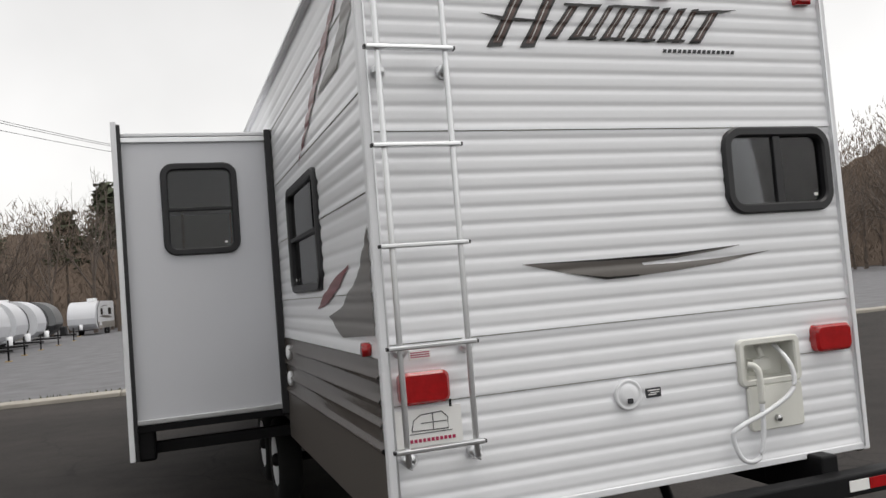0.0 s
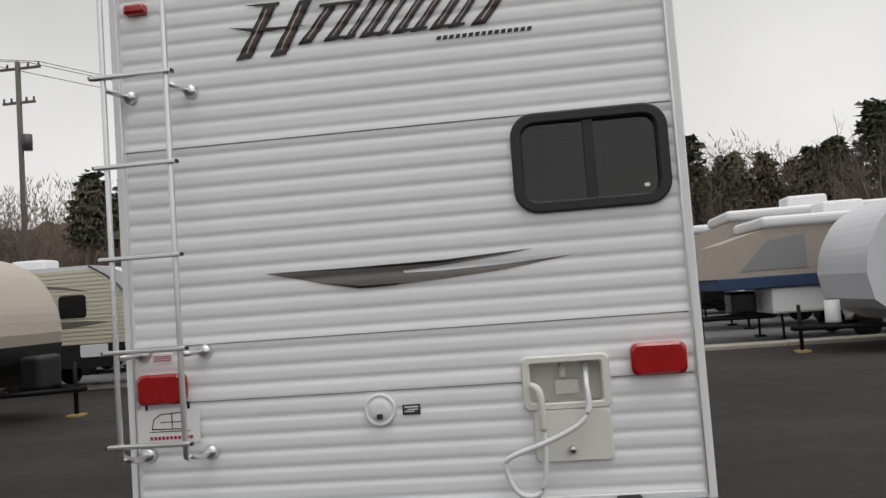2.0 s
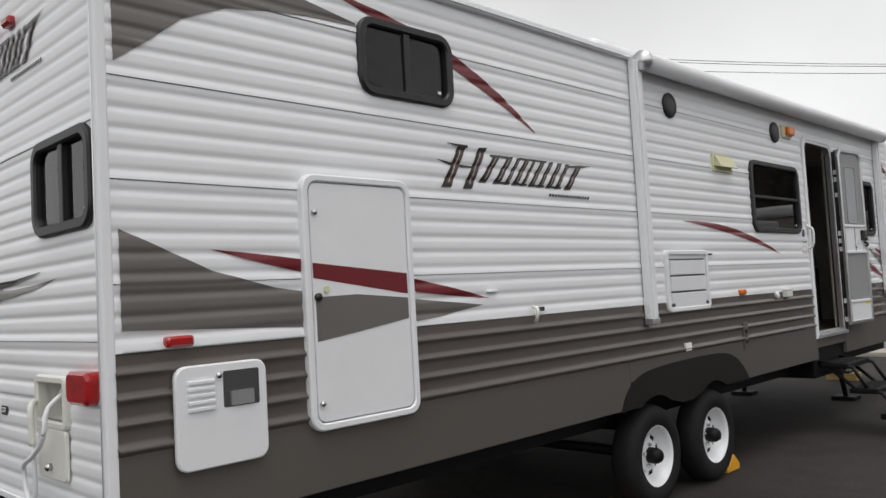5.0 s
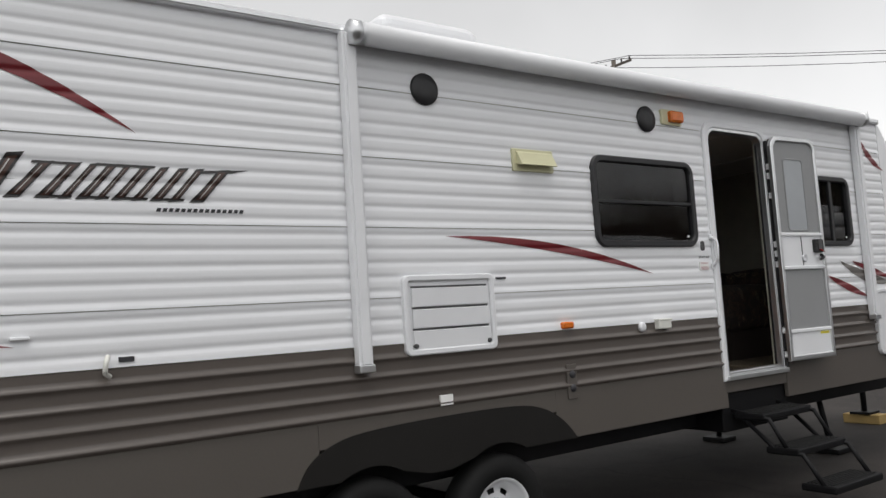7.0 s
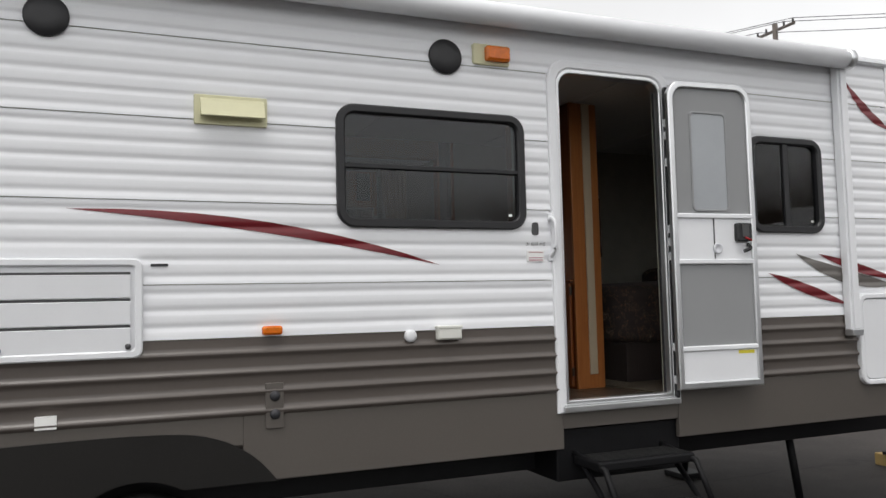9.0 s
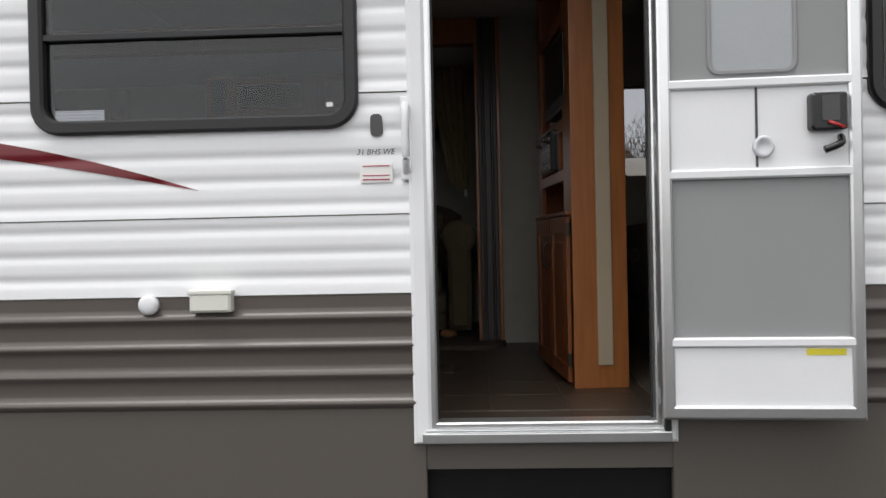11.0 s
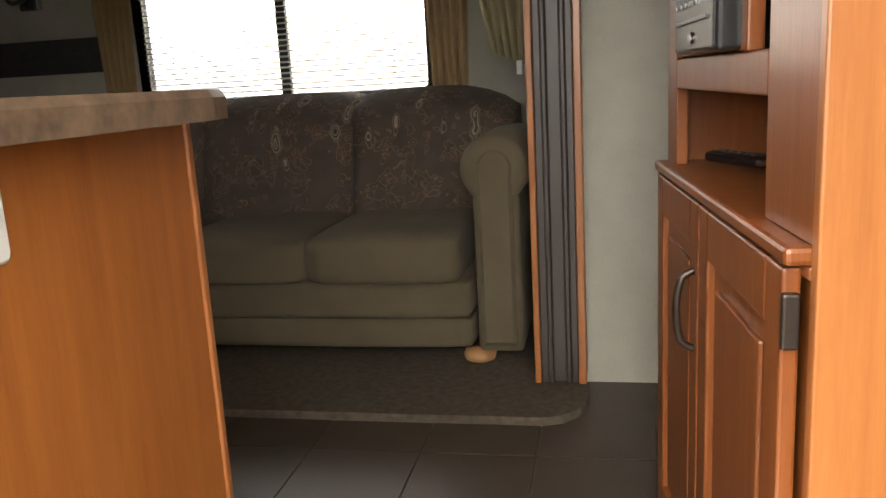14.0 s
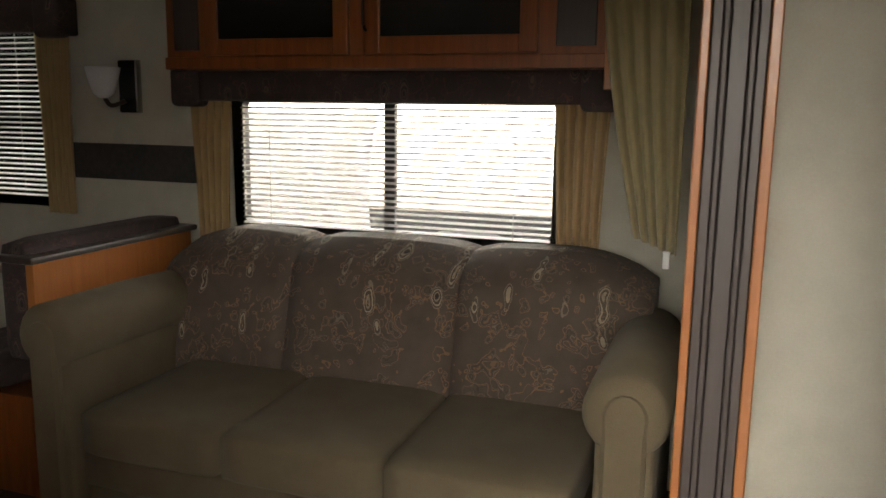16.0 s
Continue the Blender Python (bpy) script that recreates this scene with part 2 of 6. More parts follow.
TILE = mat("brown_vinyl_tile", (0.082, 0.060, 0.045), 0.35, var=0.4, scale=3.5, bump=0.1, bscale=90)
CARPET = mat("brown_cut_carpet", (0.135, 0.108, 0.076), 1.0, var=0.55, scale=45, bump=0.8, bscale=320)
BLIND = mat("white_blind_slat", (0.72, 0.72, 0.7), 0.5, var=0.04)
BLACKP = mat("black_gloss_plastic", (0.01, 0.01, 0.011), 0.25, var=0.2, scale=20)
GREYP = mat("dark_grey_plastic", (0.06, 0.06, 0.062), 0.4, var=0.15, scale=12)
BRONZE = mat("bronze_hardware", (0.07, 0.055, 0.045), 0.35, 0.7, var=0.3, scale=20)
FOOTW = mat("pale_turned_wood", (0.52, 0.27, 0.12), 0.3, var=0.2, scale=12)
ASPHALT = scuffed("worn_asphalt", (0.043, 0.037, 0.034), 0.85, 90)
GRAVEL = mat("grey_gravel", (0.19, 0.19, 0.20), 0.95, var=0.4, scale=1.3, bump=0.9, bscale=35)
CONCRETE = mat("pale_concrete_kerb", (0.42, 0.39, 0.34), 0.9, var=0.3, scale=1.5, bump=0.4, bscale=60)
GRASS = mat("winter_grass", (0.12, 0.12, 0.06), 0.95, var=0.4, scale=5, bump=0.8, bscale=50)
BARK = mat("grey_bark", (0.16, 0.13, 0.11), 0.95, var=0.4, scale=3)
NEEDLE = mat("pine_needles", (0.085, 0.10, 0.058), 0.9, var=0.5, scale=2)
BRUSH = mat("brown_winter_brush", (0.20, 0.15, 0.115), 0.95, var=0.4, scale=0.25, bscale=2.5, col2=(0.14, 0.108, 0.085))
BLUECANVAS = mat("blue_canvas", (0.03, 0.06, 0.14), 0.8, var=0.2, scale=5)
TANCANVAS = mat("tan_canvas", (0.42, 0.37, 0.32), 0.85, var=0.12, scale=4)
TANFIB = mat("tan_fibreglass", (0.46, 0.41, 0.35), 0.35, var=0.08, scale=1)
CREAMSIDE = mat("cream_siding_paint", (0.62, 0.59, 0.46), 0.4, var=0.06, scale=1)
SILVERSIDE = mat("silver_siding_paint", (0.2, 0.205, 0.21), 0.35, var=0.15, scale=1)
TIMBER = mat("yellow_timber_block", (0.42, 0.29, 0.11), 0.8, var=0.25, scale=8)
BEIGEGREY = mat("beige_grey_siding", (0.33, 0.31, 0.285), 0.4, var=0.15, scale=1)
POLEW = mat("weathered_pole", (0.15, 0.13, 0.115), 0.9, var=0.3, scale=4)


# ---- building helpers ----
def thing(name, label, category, group="", at=(0, 0, 0)):
    ob = new(name)
    ob.location = at
    return tagged(ob, label, category, group)


def attach(ob, parent):
    if parent is not None:
        ob.parent = parent
        loc = Vector(parent.location) if parent.parent is None else Vector((0, 0, 0))
        ob.matrix_parent_inverse = Matrix.Translation(-loc)
    return ob


def solid(name, verts, faces, m, parent=None, smooth=False):
    me = bpy.data.meshes.new(name)
    me.from_pydata([tuple(v) for v in verts], [], faces)
    me.materials.append(m)
    bm = bmesh.new()
    bm.from_mesh(me)
    bmesh.ops.recalc_face_normals(bm, faces=bm.faces)
    for f in bm.faces:
        f.smooth = smooth
    bm.to_mesh(me)
    bm.free()
    return attach(new(name, me), parent)


def from_bm(name, bm, m, parent=None, smooth=False):
    me = bpy.data.meshes.new(name)
    for f in bm.faces:
        f.smooth = smooth
    bm.to_mesh(me)
    bm.free()
    for one in (m if isinstance(m, (list, tuple)) else [m]):
        me.materials.append(one)
    return attach(new(name, me), parent)


def add_box(bm, x0, x1, y0, y1, z0, z1, bevel=0.0, seg=2):
    r = bmesh.ops.create_cube(bm, size=1.0)
    for v in r["verts"]:
        v.co = Vector(((x0 + x1) / 2 + v.co.x * (x1 - x0), (y0 + y1) / 2 + v.co.y * (y1 - y0), (z0 + z1) / 2 + v.co.z * (z1 - z0)))
    if bevel:
        es = list({e for v in r["verts"] for e in v.link_edges})
        bmesh.ops.bevel(bm, geom=es, offset=bevel, segments=seg, profile=0.5, affect="EDGES")


def boxes(name, rows, m, parent=None, bevel=0.003, seg=2, smooth=False):
    if name in ("stile", "rail", "hinge", "slide_arm", "handle_foot") and len(rows) > 1:
        for r in rows:
            boxes(name, [r], m, parent, bevel, seg, smooth)
        return None
    bm = bmesh.new()
    for r in rows:
        add_box(bm, *r, bevel=bevel, seg=seg)
    return from_bm(name, bm, m, parent, smooth)


def rrect(u0, u1, v0, v1, r, n=6):
    out = []
    for cu, cv, a in ((u1 - r, v1 - r, 0), (u0 + r, v1 - r, 90), (u0 + r, v0 + r, 180), (u1 - r, v0 + r, 270)):
        for i in range(n + 1):
            t = radians(a + 90 * i / n)
            out.append((cu + r * math.cos(t), cv + r * math.sin(t)))
    return out


def slab(name, pts, F, d0, d1, m, parent=None, edge=0.0):
    """A flat plate of any outline, from depth d0 to d1, its outer rim rounded by edge."""
    k = len(pts)
    cu, cv = sum(p[0] for p in pts) / k, sum(p[1] for p in pts) / k
    loops = [(pts, d0), (pts, d1 - edge)]
    if edge:
        w = max(abs(p[0] - cu) for p in pts)
        h = max(abs(p[1] - cv) for p in pts)
        loops.append(([(cu + (u - cu) * (1 - edge / w), cv + (v - cv) * (1 - edge / h)) for u, v in pts], d1))
    verts = [F(u, v, d) for ring_pts, d in loops for u, v in ring_pts]
    faces = [tuple(range(k)), tuple(range(len(verts) - k, len(verts)))]
    for a in range(len(loops) - 1):
        faces += [(a * k + i, a * k + (i + 1) % k, (a + 1) * k + (i + 1) % k, (a + 1) * k + i) for i in range(k)]
    return solid(name, verts, faces, m, parent)


def hoop(name, outer, inner, F, d0, d1, m, parent=None, edge=0.006):
    """A frame between two outlines with the same count of points."""
    k = len(outer)
    lerp = lambda a, b, t: [(p[0] + (q[0] - p[0]) * t, p[1] + (q[1] - p[1]) * t) for p, q in zip(a, b)]
    rings = [(outer, d0), (outer, d1 - edge), (lerp(outer, inner, 0.18), d1), (lerp(outer, inner, 0.82), d1), (inner, d1 - edge), (inner, d0)]
    verts = [F(u, v, d) for pts, d in rings for u, v in pts]
    faces = []
    for a in range(6):
        b = (a + 1) % 6
        faces += [(a * k + i, a * k + (i + 1) % k, b * k + (i + 1) % k, b * k + i) for i in range(k)]
    return solid(name, verts, faces, m, parent)


def tube(name, pts, r, m, parent=None, n=8):
    pts = [Vector(p) for p in pts]
    verts, faces = [], []
    for i, p in enumerate(pts):
        d = (pts[min(i + 1, len(pts) - 1)] - pts[max(i - 1, 0)]).normalized()
        a = d.cross(Vector((0.13, 0.27, 1)) if abs(d.z) < 0.9 else Vector((1, 0.1, 0))).normalized()
        b = d.cross(a)
        verts += [p + (a * math.cos(2 * math.pi * j / n) + b * math.sin(2 * math.pi * j / n)) * r for j in range(n)]
    for i in range(len(pts) - 1):
        faces += [(i * n + j, i * n + (j + 1) % n, (i + 1) * n + (j + 1) % n, (i + 1) * n + j) for j in range(n)]
    faces += [tuple(range(n)), tuple(range(len(verts) - n, len(verts)))]
    return solid(name, verts, faces, m, parent, True)


def bend(pts, k=6):
    """Smooth curve through points."""
    pts = [Vector(p) for p in pts]
    out = []
    for i in range(len(pts) - 1):
        p0, p1, p2, p3 = pts[max(i - 1, 0)], pts[i], pts[i + 1], pts[min(i + 2, len(pts) - 1)]
        for j in range(k):
            t = j / k
            out.append(0.5 * ((2 * p1) + (p2 - p0) * t + (2 * p0 - 5 * p1 + 4 * p2 - p3) * t * t + (3 * p1 - p0 - 3 * p2 + p3) * t ** 3))
    return out + [pts[-1]]


def turned(name, prof, F, m, parent=None, n=28, smooth=True, caps=True):
    """A turned shape: rows of (radius, depth) round an axis; F(a, b, depth)."""
    verts = [F(r * math.cos(2 * math.pi * j / n), r * math.sin(2 * math.pi * j / n), d) for r, d in prof for j in range(n)]
    faces = []
    for i in range(len(prof) - 1):
        faces += [(i * n + j, i * n + (j + 1) % n, (i + 1) * n + (j + 1) % n, (i + 1) * n + j) for j in range(n)]
    if caps and prof[0][0] > 0:
        faces.append(tuple(range(n)))
    if caps:
        faces.append(tuple(range(len(verts) - n, len(verts))))
    return solid(name, verts, faces, m, parent, smooth)


# surfaces of the big trailer: (along, height, outwards) to the world
RX, LX = 1.22, -1.22
right_side = lambda u, v, d: (RX + d, u, v)
left_side = lambda u, v, d: (LX - d, u, v)
rear_side = lambda u, v, d: (u, -d, v)


def groove(t, centre, width):
    t = (t - centre + 0.5) % 1.0 - 0.5
    return math.cos(math.pi * t / width) ** 2 if abs(t) < width / 2 else 0.0


GREY_TOP, RIB_LOW = 1.458, 1.07
SIDE_SEAMS = [RIB_LOW, GREY_TOP, 1.725, 2.135, 2.545, 2.955, 3.27]
REAR_SEAMS = [0.79, 1.265, 1.51, 2.375, 3.27]


def side_depth(z):
    if z < RIB_LOW:
        return 0.0
    low = max(s for s in SIDE_SEAMS if s <= z + 1e-6)
    lap = 0.004 * max(0.0, 1 - (z - low) / 0.06)
    if z < GREY_TOP - 1e-4:
        return 0.019 * groove((GREY_TOP - z) / 0.097, 0.8, 0.42) + lap
    return -0.0062 * groove((z - 1.725) / 0.082, 0.45, 0.6) + lap


def rear_depth(z):
    low = max([s for s in REAR_SEAMS if s <= z + 1e-6] or [0.79])
    return -0.005 * groove((z - 2.375) / 0.0721, 0.45, 0.6) + 0.004 * max(0.0, 1 - (z - low) / 0.06)


def siding(z0, z1, u0, u1, F, depth, m, parent, holes=(), pitch=0.082):
    """One course of ribbed metal, cut out round its openings."""
    for a, b, c, d in holes:
        if u0 < a and b < u1 and c <= z0 and d >= z1:
            siding(z0, z1, u0, a, F, depth, m, parent, holes, pitch)
            return siding(z0, z1, b, u1, F, depth, m, parent, holes, pitch)
    zs = {z0, z1 - 0.004}
    k = max(2, int((z1 - z0) / pitch * 9))
    zs |= {z0 + (z1 - 0.004 - z0) * i / k for i in range(k + 1)}
    us = {u0, u1}
    for a, b, c, d in holes:
        us |= {x for x in (a, b) if u0 < x < u1}
        zs |= {x for x in (c, d) if z0 < x < z1}
    us, zs = sorted(us), sorted(zs)
    verts = [F(u, z, depth(z)) for z in zs for u in us]
    w = len(us)
    faces = []
    for j in range(len(zs) - 1):
        for i in range(w - 1):
            cu, cz = (us[i] + us[i + 1]) / 2, (zs[j] + zs[j + 1]) / 2
            if not any(a < cu < b and c < cz < d for a, b, c, d in holes):
                faces.append((j * w + i, j * w + i + 1, (j + 1) * w + i + 1, (j + 1) * w + i))
    return solid("siding_panel", verts, faces, m, parent, True)


def drape(name, outlines, F, depth, m, parent, lift=0.002, step=0.009, gap=None):
    """Vinyl film laid over ribbed metal."""
    bm = bmesh.new()
    for pts in outlines:
        bm.faces.new([bm.verts.new((u, v, 0)) for u, v in pts])
    bmesh.ops.triangulate(bm, faces=bm.faces[:])
    z = min(v.co.y for v in bm.verts)
    top = max(v.co.y for v in bm.verts)
    z = math.ceil(z / step) * step
    while z < top:
        bmesh.ops.bisect_plane(bm, geom=bm.verts[:] + bm.edges[:] + bm.faces[:], plane_co=(0, z, 0), plane_no=(0, 1, 0))
        z += step
    if gap:
        for k, at in ((0, gap[0]), (0, gap[1]), (1, gap[2]), (1, gap[3])):
            bmesh.ops.bisect_plane(bm, geom=bm.verts[:] + bm.edges[:] + bm.faces[:], plane_co=(at, at, 0), plane_no=(1 - k, k, 0))
        inside = [f for f in bm.faces if gap[0] < f.calc_center_median().x < gap[1] and gap[2] < f.calc_center_median().y < gap[3]]
        bmesh.ops.delete(bm, geom=inside, context="FACES")
    for v in bm.verts:
        v.co = Vector(F(v.co.x, v.co.y, depth(v.co.y) + lift + 0.002))
    return from_bm(name, bm, m, parent, True)


def arc(a, b, bow, n=10):
    """Points from a to b on a bowed line."""
    dx, dy = b[0] - a[0], b[1] - a[1]
    return [(a[0] + dx * t - dy * bow * 4 * t * (1 - t), a[1] + dy * t + dx * bow * 4 * t * (1 - t)) for t in [i / n for i in range(n + 1)]]


def blade(a, b, bow1, bow2, n=10):
    """A pointed swoosh between two bowed lines."""
    return arc(a, b, bow1, n) + arc(a, b, bow2, n)[-2:0:-1]


def logo(F, depth, u0, v0, w, h, parent, flip=1):
    """A row of slanted abstract dark shapes with a pale rim, and a line of small bars under it."""
    black, brown, pale = [], [], []
    slant = 0.10
    bars = ((0.0, 0.05, 1), (0.125, 0.05, 1), (0.225, 0.042, 0), (0.315, 0.04, 0), (0.385, 0.026, 0), (0.44, 0.034, 0), (0.50, 0.022, 0),
            (0.555, 0.034, 0), (0.62, 0.032, 0), (0.685, 0.036, 0), (0.75, 0.03, 0), (0.83, 0.046, 0))
    for x, wide, tall in bars:
        p = lambda q, t: (u0 + flip * w * (x + q * wide + slant * t), v0 + h * (0.98 * t if tall else 0.17 + 0.68 * t))
        black.append([p(-0.22, 0.0), p(0.9, 0.02), p(1.0, 0.5), p(1.15, 1.0), p(0.15, 0.97), p(0.06, 0.5)])
        brown.append([p(0.12, 0.08), p(0.72, 0.09), p(0.82, 0.5), p(0.9, 0.92), p(0.36, 0.9), p(0.28, 0.5)])
        pale.append([p(0.34, 0.12), p(0.44, 0.12), p(0.6, 0.86), p(0.5, 0.86)])
    q = lambda x, t: (u0 + flip * w * x, v0 + h * t)
    black.append([q(-0.03, 0.60), q(0.08, 0.54), q(0.26, 0.50), q(0.12, 0.47), q(0.05, 0.49)])
    black.append([q(0.03, 0.98), q(0.16, 0.97), q(0.16, 0.91), q(0.08, 0.93)])
    black.append([q(0.84, 0.80), q(1.06, 0.86), q(0.98, 0.78), q(0.86, 0.74)])
    for x0, x1, t in ((0.30, 0.44, 0.79), (0.31, 0.42, 0.19), (0.50, 0.60, 0.80), (0.44, 0.54, 0.19), (0.60, 0.70, 0.80), (0.58, 0.67, 0.19), (0.69, 0.80, 0.19)):
        black.append([q(x0, t), q(x1, t), q(x1 + 0.006, t + 0.05), q(x0 + 0.006, t + 0.05)])
    small = [[(u0 + flip * w * (0.70 + 0.022 * i), v0 - h * 0.02), (u0 + flip * w * (0.70 + 0.022 * i + 0.015), v0 - h * 0.02), (u0 + flip * w * (0.705 + 0.022 * i + 0.015), v0 + h * 0.05), (u0 + flip * w * (0.705 + 0.022 * i), v0 + h * 0.05)] for i in range(15)]
    for i, o in enumerate(black):
        drape("logo_shape", [o], F, depth, DECAL_BLACK, parent, 0.0025 + 0.0001 * i)
    for i, o in enumerate(brown):
        drape("logo_inlay", [o], F, depth, DECAL_BROWN, parent, 0.0055 + 0.0001 * i)
    for i, o in enumerate(pale):
        drape("logo_glint", [o], F, depth, DECAL_SILVER, parent, 0.0075 + 0.0001 * i)
    tagged(drape("logo_small_bars", small, F, depth, INK, parent, 0.003), kind="stuff")


def rv_window(parent, F, u0, u1, v0, v1, split="v", r=0.10, rim=0.048, label=True, glass=TINT):
    """Black-framed sliding window with tinted panes."""
    w = new("window")
    attach(w, parent)
    n = 8
    hoop("frame", rrect(u0, u1, v0, v1, r, n), rrect(u0 + rim, u1 - rim, v0 + rim, v1 - rim, r * 0.55, n), F, -0.035, 0.024, BLACKF, w, 0.01)
    a, b, c, d = u0 + rim * 0.8, u1 - rim * 0.8, v0 + rim * 0.8, v1 - rim * 0.8
    mu, mv = (a + b) / 2, (c + d) / 2
    if split == "v":
        cells = ((a, mu, c, d, 0.0), (mu, b, c, d, 0.008))
        bar = [(mu - 0.022, c), (mu + 0.022, c), (mu + 0.022, d), (mu - 0.022, d)]
    else:
        cells = ((a, b, c, mv, 0.008), (a, b, mv, d, 0.0))
        bar = [(a, mv - 0.012), (b, mv - 0.012), (b, mv + 0.012), (a, mv + 0.012)]
    for p0, p1, q0, q1, dd in cells:
        g = slab("pane", rrect(p0, p1, q0, q1, 0.03, 3), F, -0.006 - dd, -0.002 - dd, glass, w)
        g.visible_shadow = False
    slab("mullion", bar, F, -0.02, 0.012, BLACKF, w, 0.003)
    if label:
        slab("maker_label", rrect(u1 - 0.11, u1 - 0.088, v0 + 0.075, v0 + 0.09, 0.003, 2), F, -0.002, 0.0, PAPER, w)
    return w


def strip_wall(name, axis, at0, at1, u0, u1, z0, z1, holes, m, label):
    """An upright wall with real openings, from depth at0 to at1."""
    us = sorted({u0, u1, *[x for h in holes for x in h[:2]]})
    zs = sorted({z0, z1, *[x for h in holes for x in h[2:]]})
    bm = bmesh.new()
    for i in range(len(us) - 1):
        for j in range(len(zs) - 1):
            cu, cz = (us[i] + us[i + 1]) / 2, (zs[j] + zs[j + 1]) / 2
            if any(a < cu < b and c < cz < d for a, b, c, d in holes):
                continue
            if axis == "x":
                add_box(bm, at0, at1, us[i], us[i + 1], zs[j], zs[j + 1])
            else:
                add_box(bm, us[i], us[i + 1], at0, at1, zs[j], zs[j + 1])
    bmesh.ops.remove_doubles(bm, verts=bm.verts, dist=1e-5)
    return tagged(from_bm(name, bm, m), label, kind="structure")


# ---- ground ----
tagged(boxes("ground", [(-400, 400, -300, 500, -0.3, 0.0)], ASPHALT, bevel=0), "worn grey asphalt of the sales lot", kind="structure")
tagged(solid("gravel_lot", [(-60, 15.75, 0.012), (70, 15.2, 0.012), (120, 260, 0.012), (-140, 260, 0.012), (-60, 15.75, -0.05), (70, 15.2, -0.05), (120, 260, -0.05), (-140, 260, -0.05)],
             [(0, 1, 2, 3), (4, 5, 6, 7), (0, 1, 5, 4), (1, 2, 6, 5), (2, 3, 7, 6), (3, 0, 4, 7)], GRAVEL), "pale grey gravel parking lot", kind="structure")
kerb = tagged(new("kerb"), "pale worn concrete kerb beside the asphalt", kind="structure")
bmk = bmesh.new()
add_box(bmk, 0, 2.98, -0.3, 0.34, -0.05, 0.08, 0.02)
kerb_mesh = bpy.data.meshes.new("kerb_stone")
bmk.to_mesh(kerb_mesh)
bmk.free()
kerb_mesh.materials.append(CONCRETE)
for i in range(30):
    k = new("kerb_stone", kerb_mesh)
    k.parent = kerb
    k.location = (-45 + 3 * i, 15.72 - 0.0046 * (3 * i) - 0.25, 0.002 * (i % 3))
    k.rotation_euler = (0, 0, -0.0046)
bmg = bmesh.new()
for i in range(900):
    x, y = random.uniform(-30, -3), random.gauss(16.1, 0.16)
    h = random.uniform(0.03, 0.09)
    a = random.uniform(0, 6.28)
    vs = [bmg.verts.new((x + 0.03 * math.cos(a), y + 0.03 * math.sin(a), 0)), bmg.verts.new((x - 0.03 * math.cos(a), y - 0.03 * math.sin(a), 0)), bmg.verts.new((x + random.uniform(-0.03, 0.03), y, h))]
    bmg.faces.new(vs)
tagged(from_bm("grass_verge", bmg, GRASS), "short dull winter grass along the kerb", kind="stuff")

# ---- the travel trailer ----
RV = thing("travel_trailer", "white ribbed travel trailer with taupe lower band and red decals", "travel trailer")
W_REAR = (0.515, 1.16, 1.955, 2.375)
W_BUNK = (1.30, 1.98, 2.645, 3.055)
W_KITCHEN = (5.82, 6.945, 2.015, 2.68)
W_BED = (8.62, 9.27, 2.02, 2.67)
W_LEFT = (1.08, 2.1, 1.76, 2.43)
W_BEDL = (8.2, 9.1, 1.97, 2.62)
inset = lambda w, k=0.04: (w[0] + k, w[1] - k, w[2] + k, w[3] - k)
DOOR = (7.16, 7.95, 0.985, 3.0)
BIN = (0.5, 0.83, 1.165, 1.345)
WELL = (3.52, 5.45, 0.0, 1.04)
HATCH = (0.90, 1.58, 1.02, 2.21)
SLIDE = (2.75, 7.42, 0.95, 2.93)
right_holes = [inset(W_BUNK), inset(W_KITCHEN), inset(W_BED), DOOR]
left_holes = [inset(W_LEFT), inset(W_BEDL), (SLIDE[0] + 0.03, SLIDE[1] - 0.03, SLIDE[2] + 0.02, SLIDE[3] - 0.02)]
for a, b in zip(SIDE_SEAMS[:-1], SIDE_SEAMS[1:]):
    m = TAUPE if b <= GREY_TOP + 0.01 else WHITE
    for u0, u1 in (((0.03, DOOR[0]), (DOOR[1], 9.95)) if b < 2.96 else ((0.03, 9.95),)):
        siding(a, b, u0, u1, right_side, side_depth, m, RV, right_holes, 0.09)
    for u0, u1 in (((0.03, SLIDE[0] + 0.03), (SLIDE[1] - 0.03, 9.95)) if b < 2.96 else ((0.03, 9.95),)):
        siding(a, b, u0, u1, left_side, side_depth, m, RV, left_holes, 0.09)
for a, b in zip(REAR_SEAMS[:-1], REAR_SEAMS[1:]):
    siding(a, b, -1.19, 1.19, rear_side, rear_depth, WHITE, RV, [inset(W_REAR), BIN], 0.0721)


def skirt(F, gaps):
    cuts = [0.03] + [x for g in gaps for x in g] + [9.95]
    for a, b in zip(cuts[::2], cuts[1::2]):
        slab("skirt_panel", [(a, 0.745), (b, 0.745), (b, 1.07), (a, 1.07)], F, -0.03, 0.002, SKIRT, RV, 0.003)


skirt(right_side, [(3.62, 5.33), (7.15, 7.97)])
skirt(left_side, [(2.75, 7.42)])
slab("skirt_panel", [(3.62, 0.93), (5.33, 0.93), (5.33, 1.07), (3.62, 1.07)], right_side, -0.03, 0.002, SKIRT, RV)
slab("door_sill_panel", [(7.15, 0.86), (7.97, 0.86), (7.97, 0.98), (7.15, 0.98)], right_side, -0.03, -0.004, SKIRT, RV)
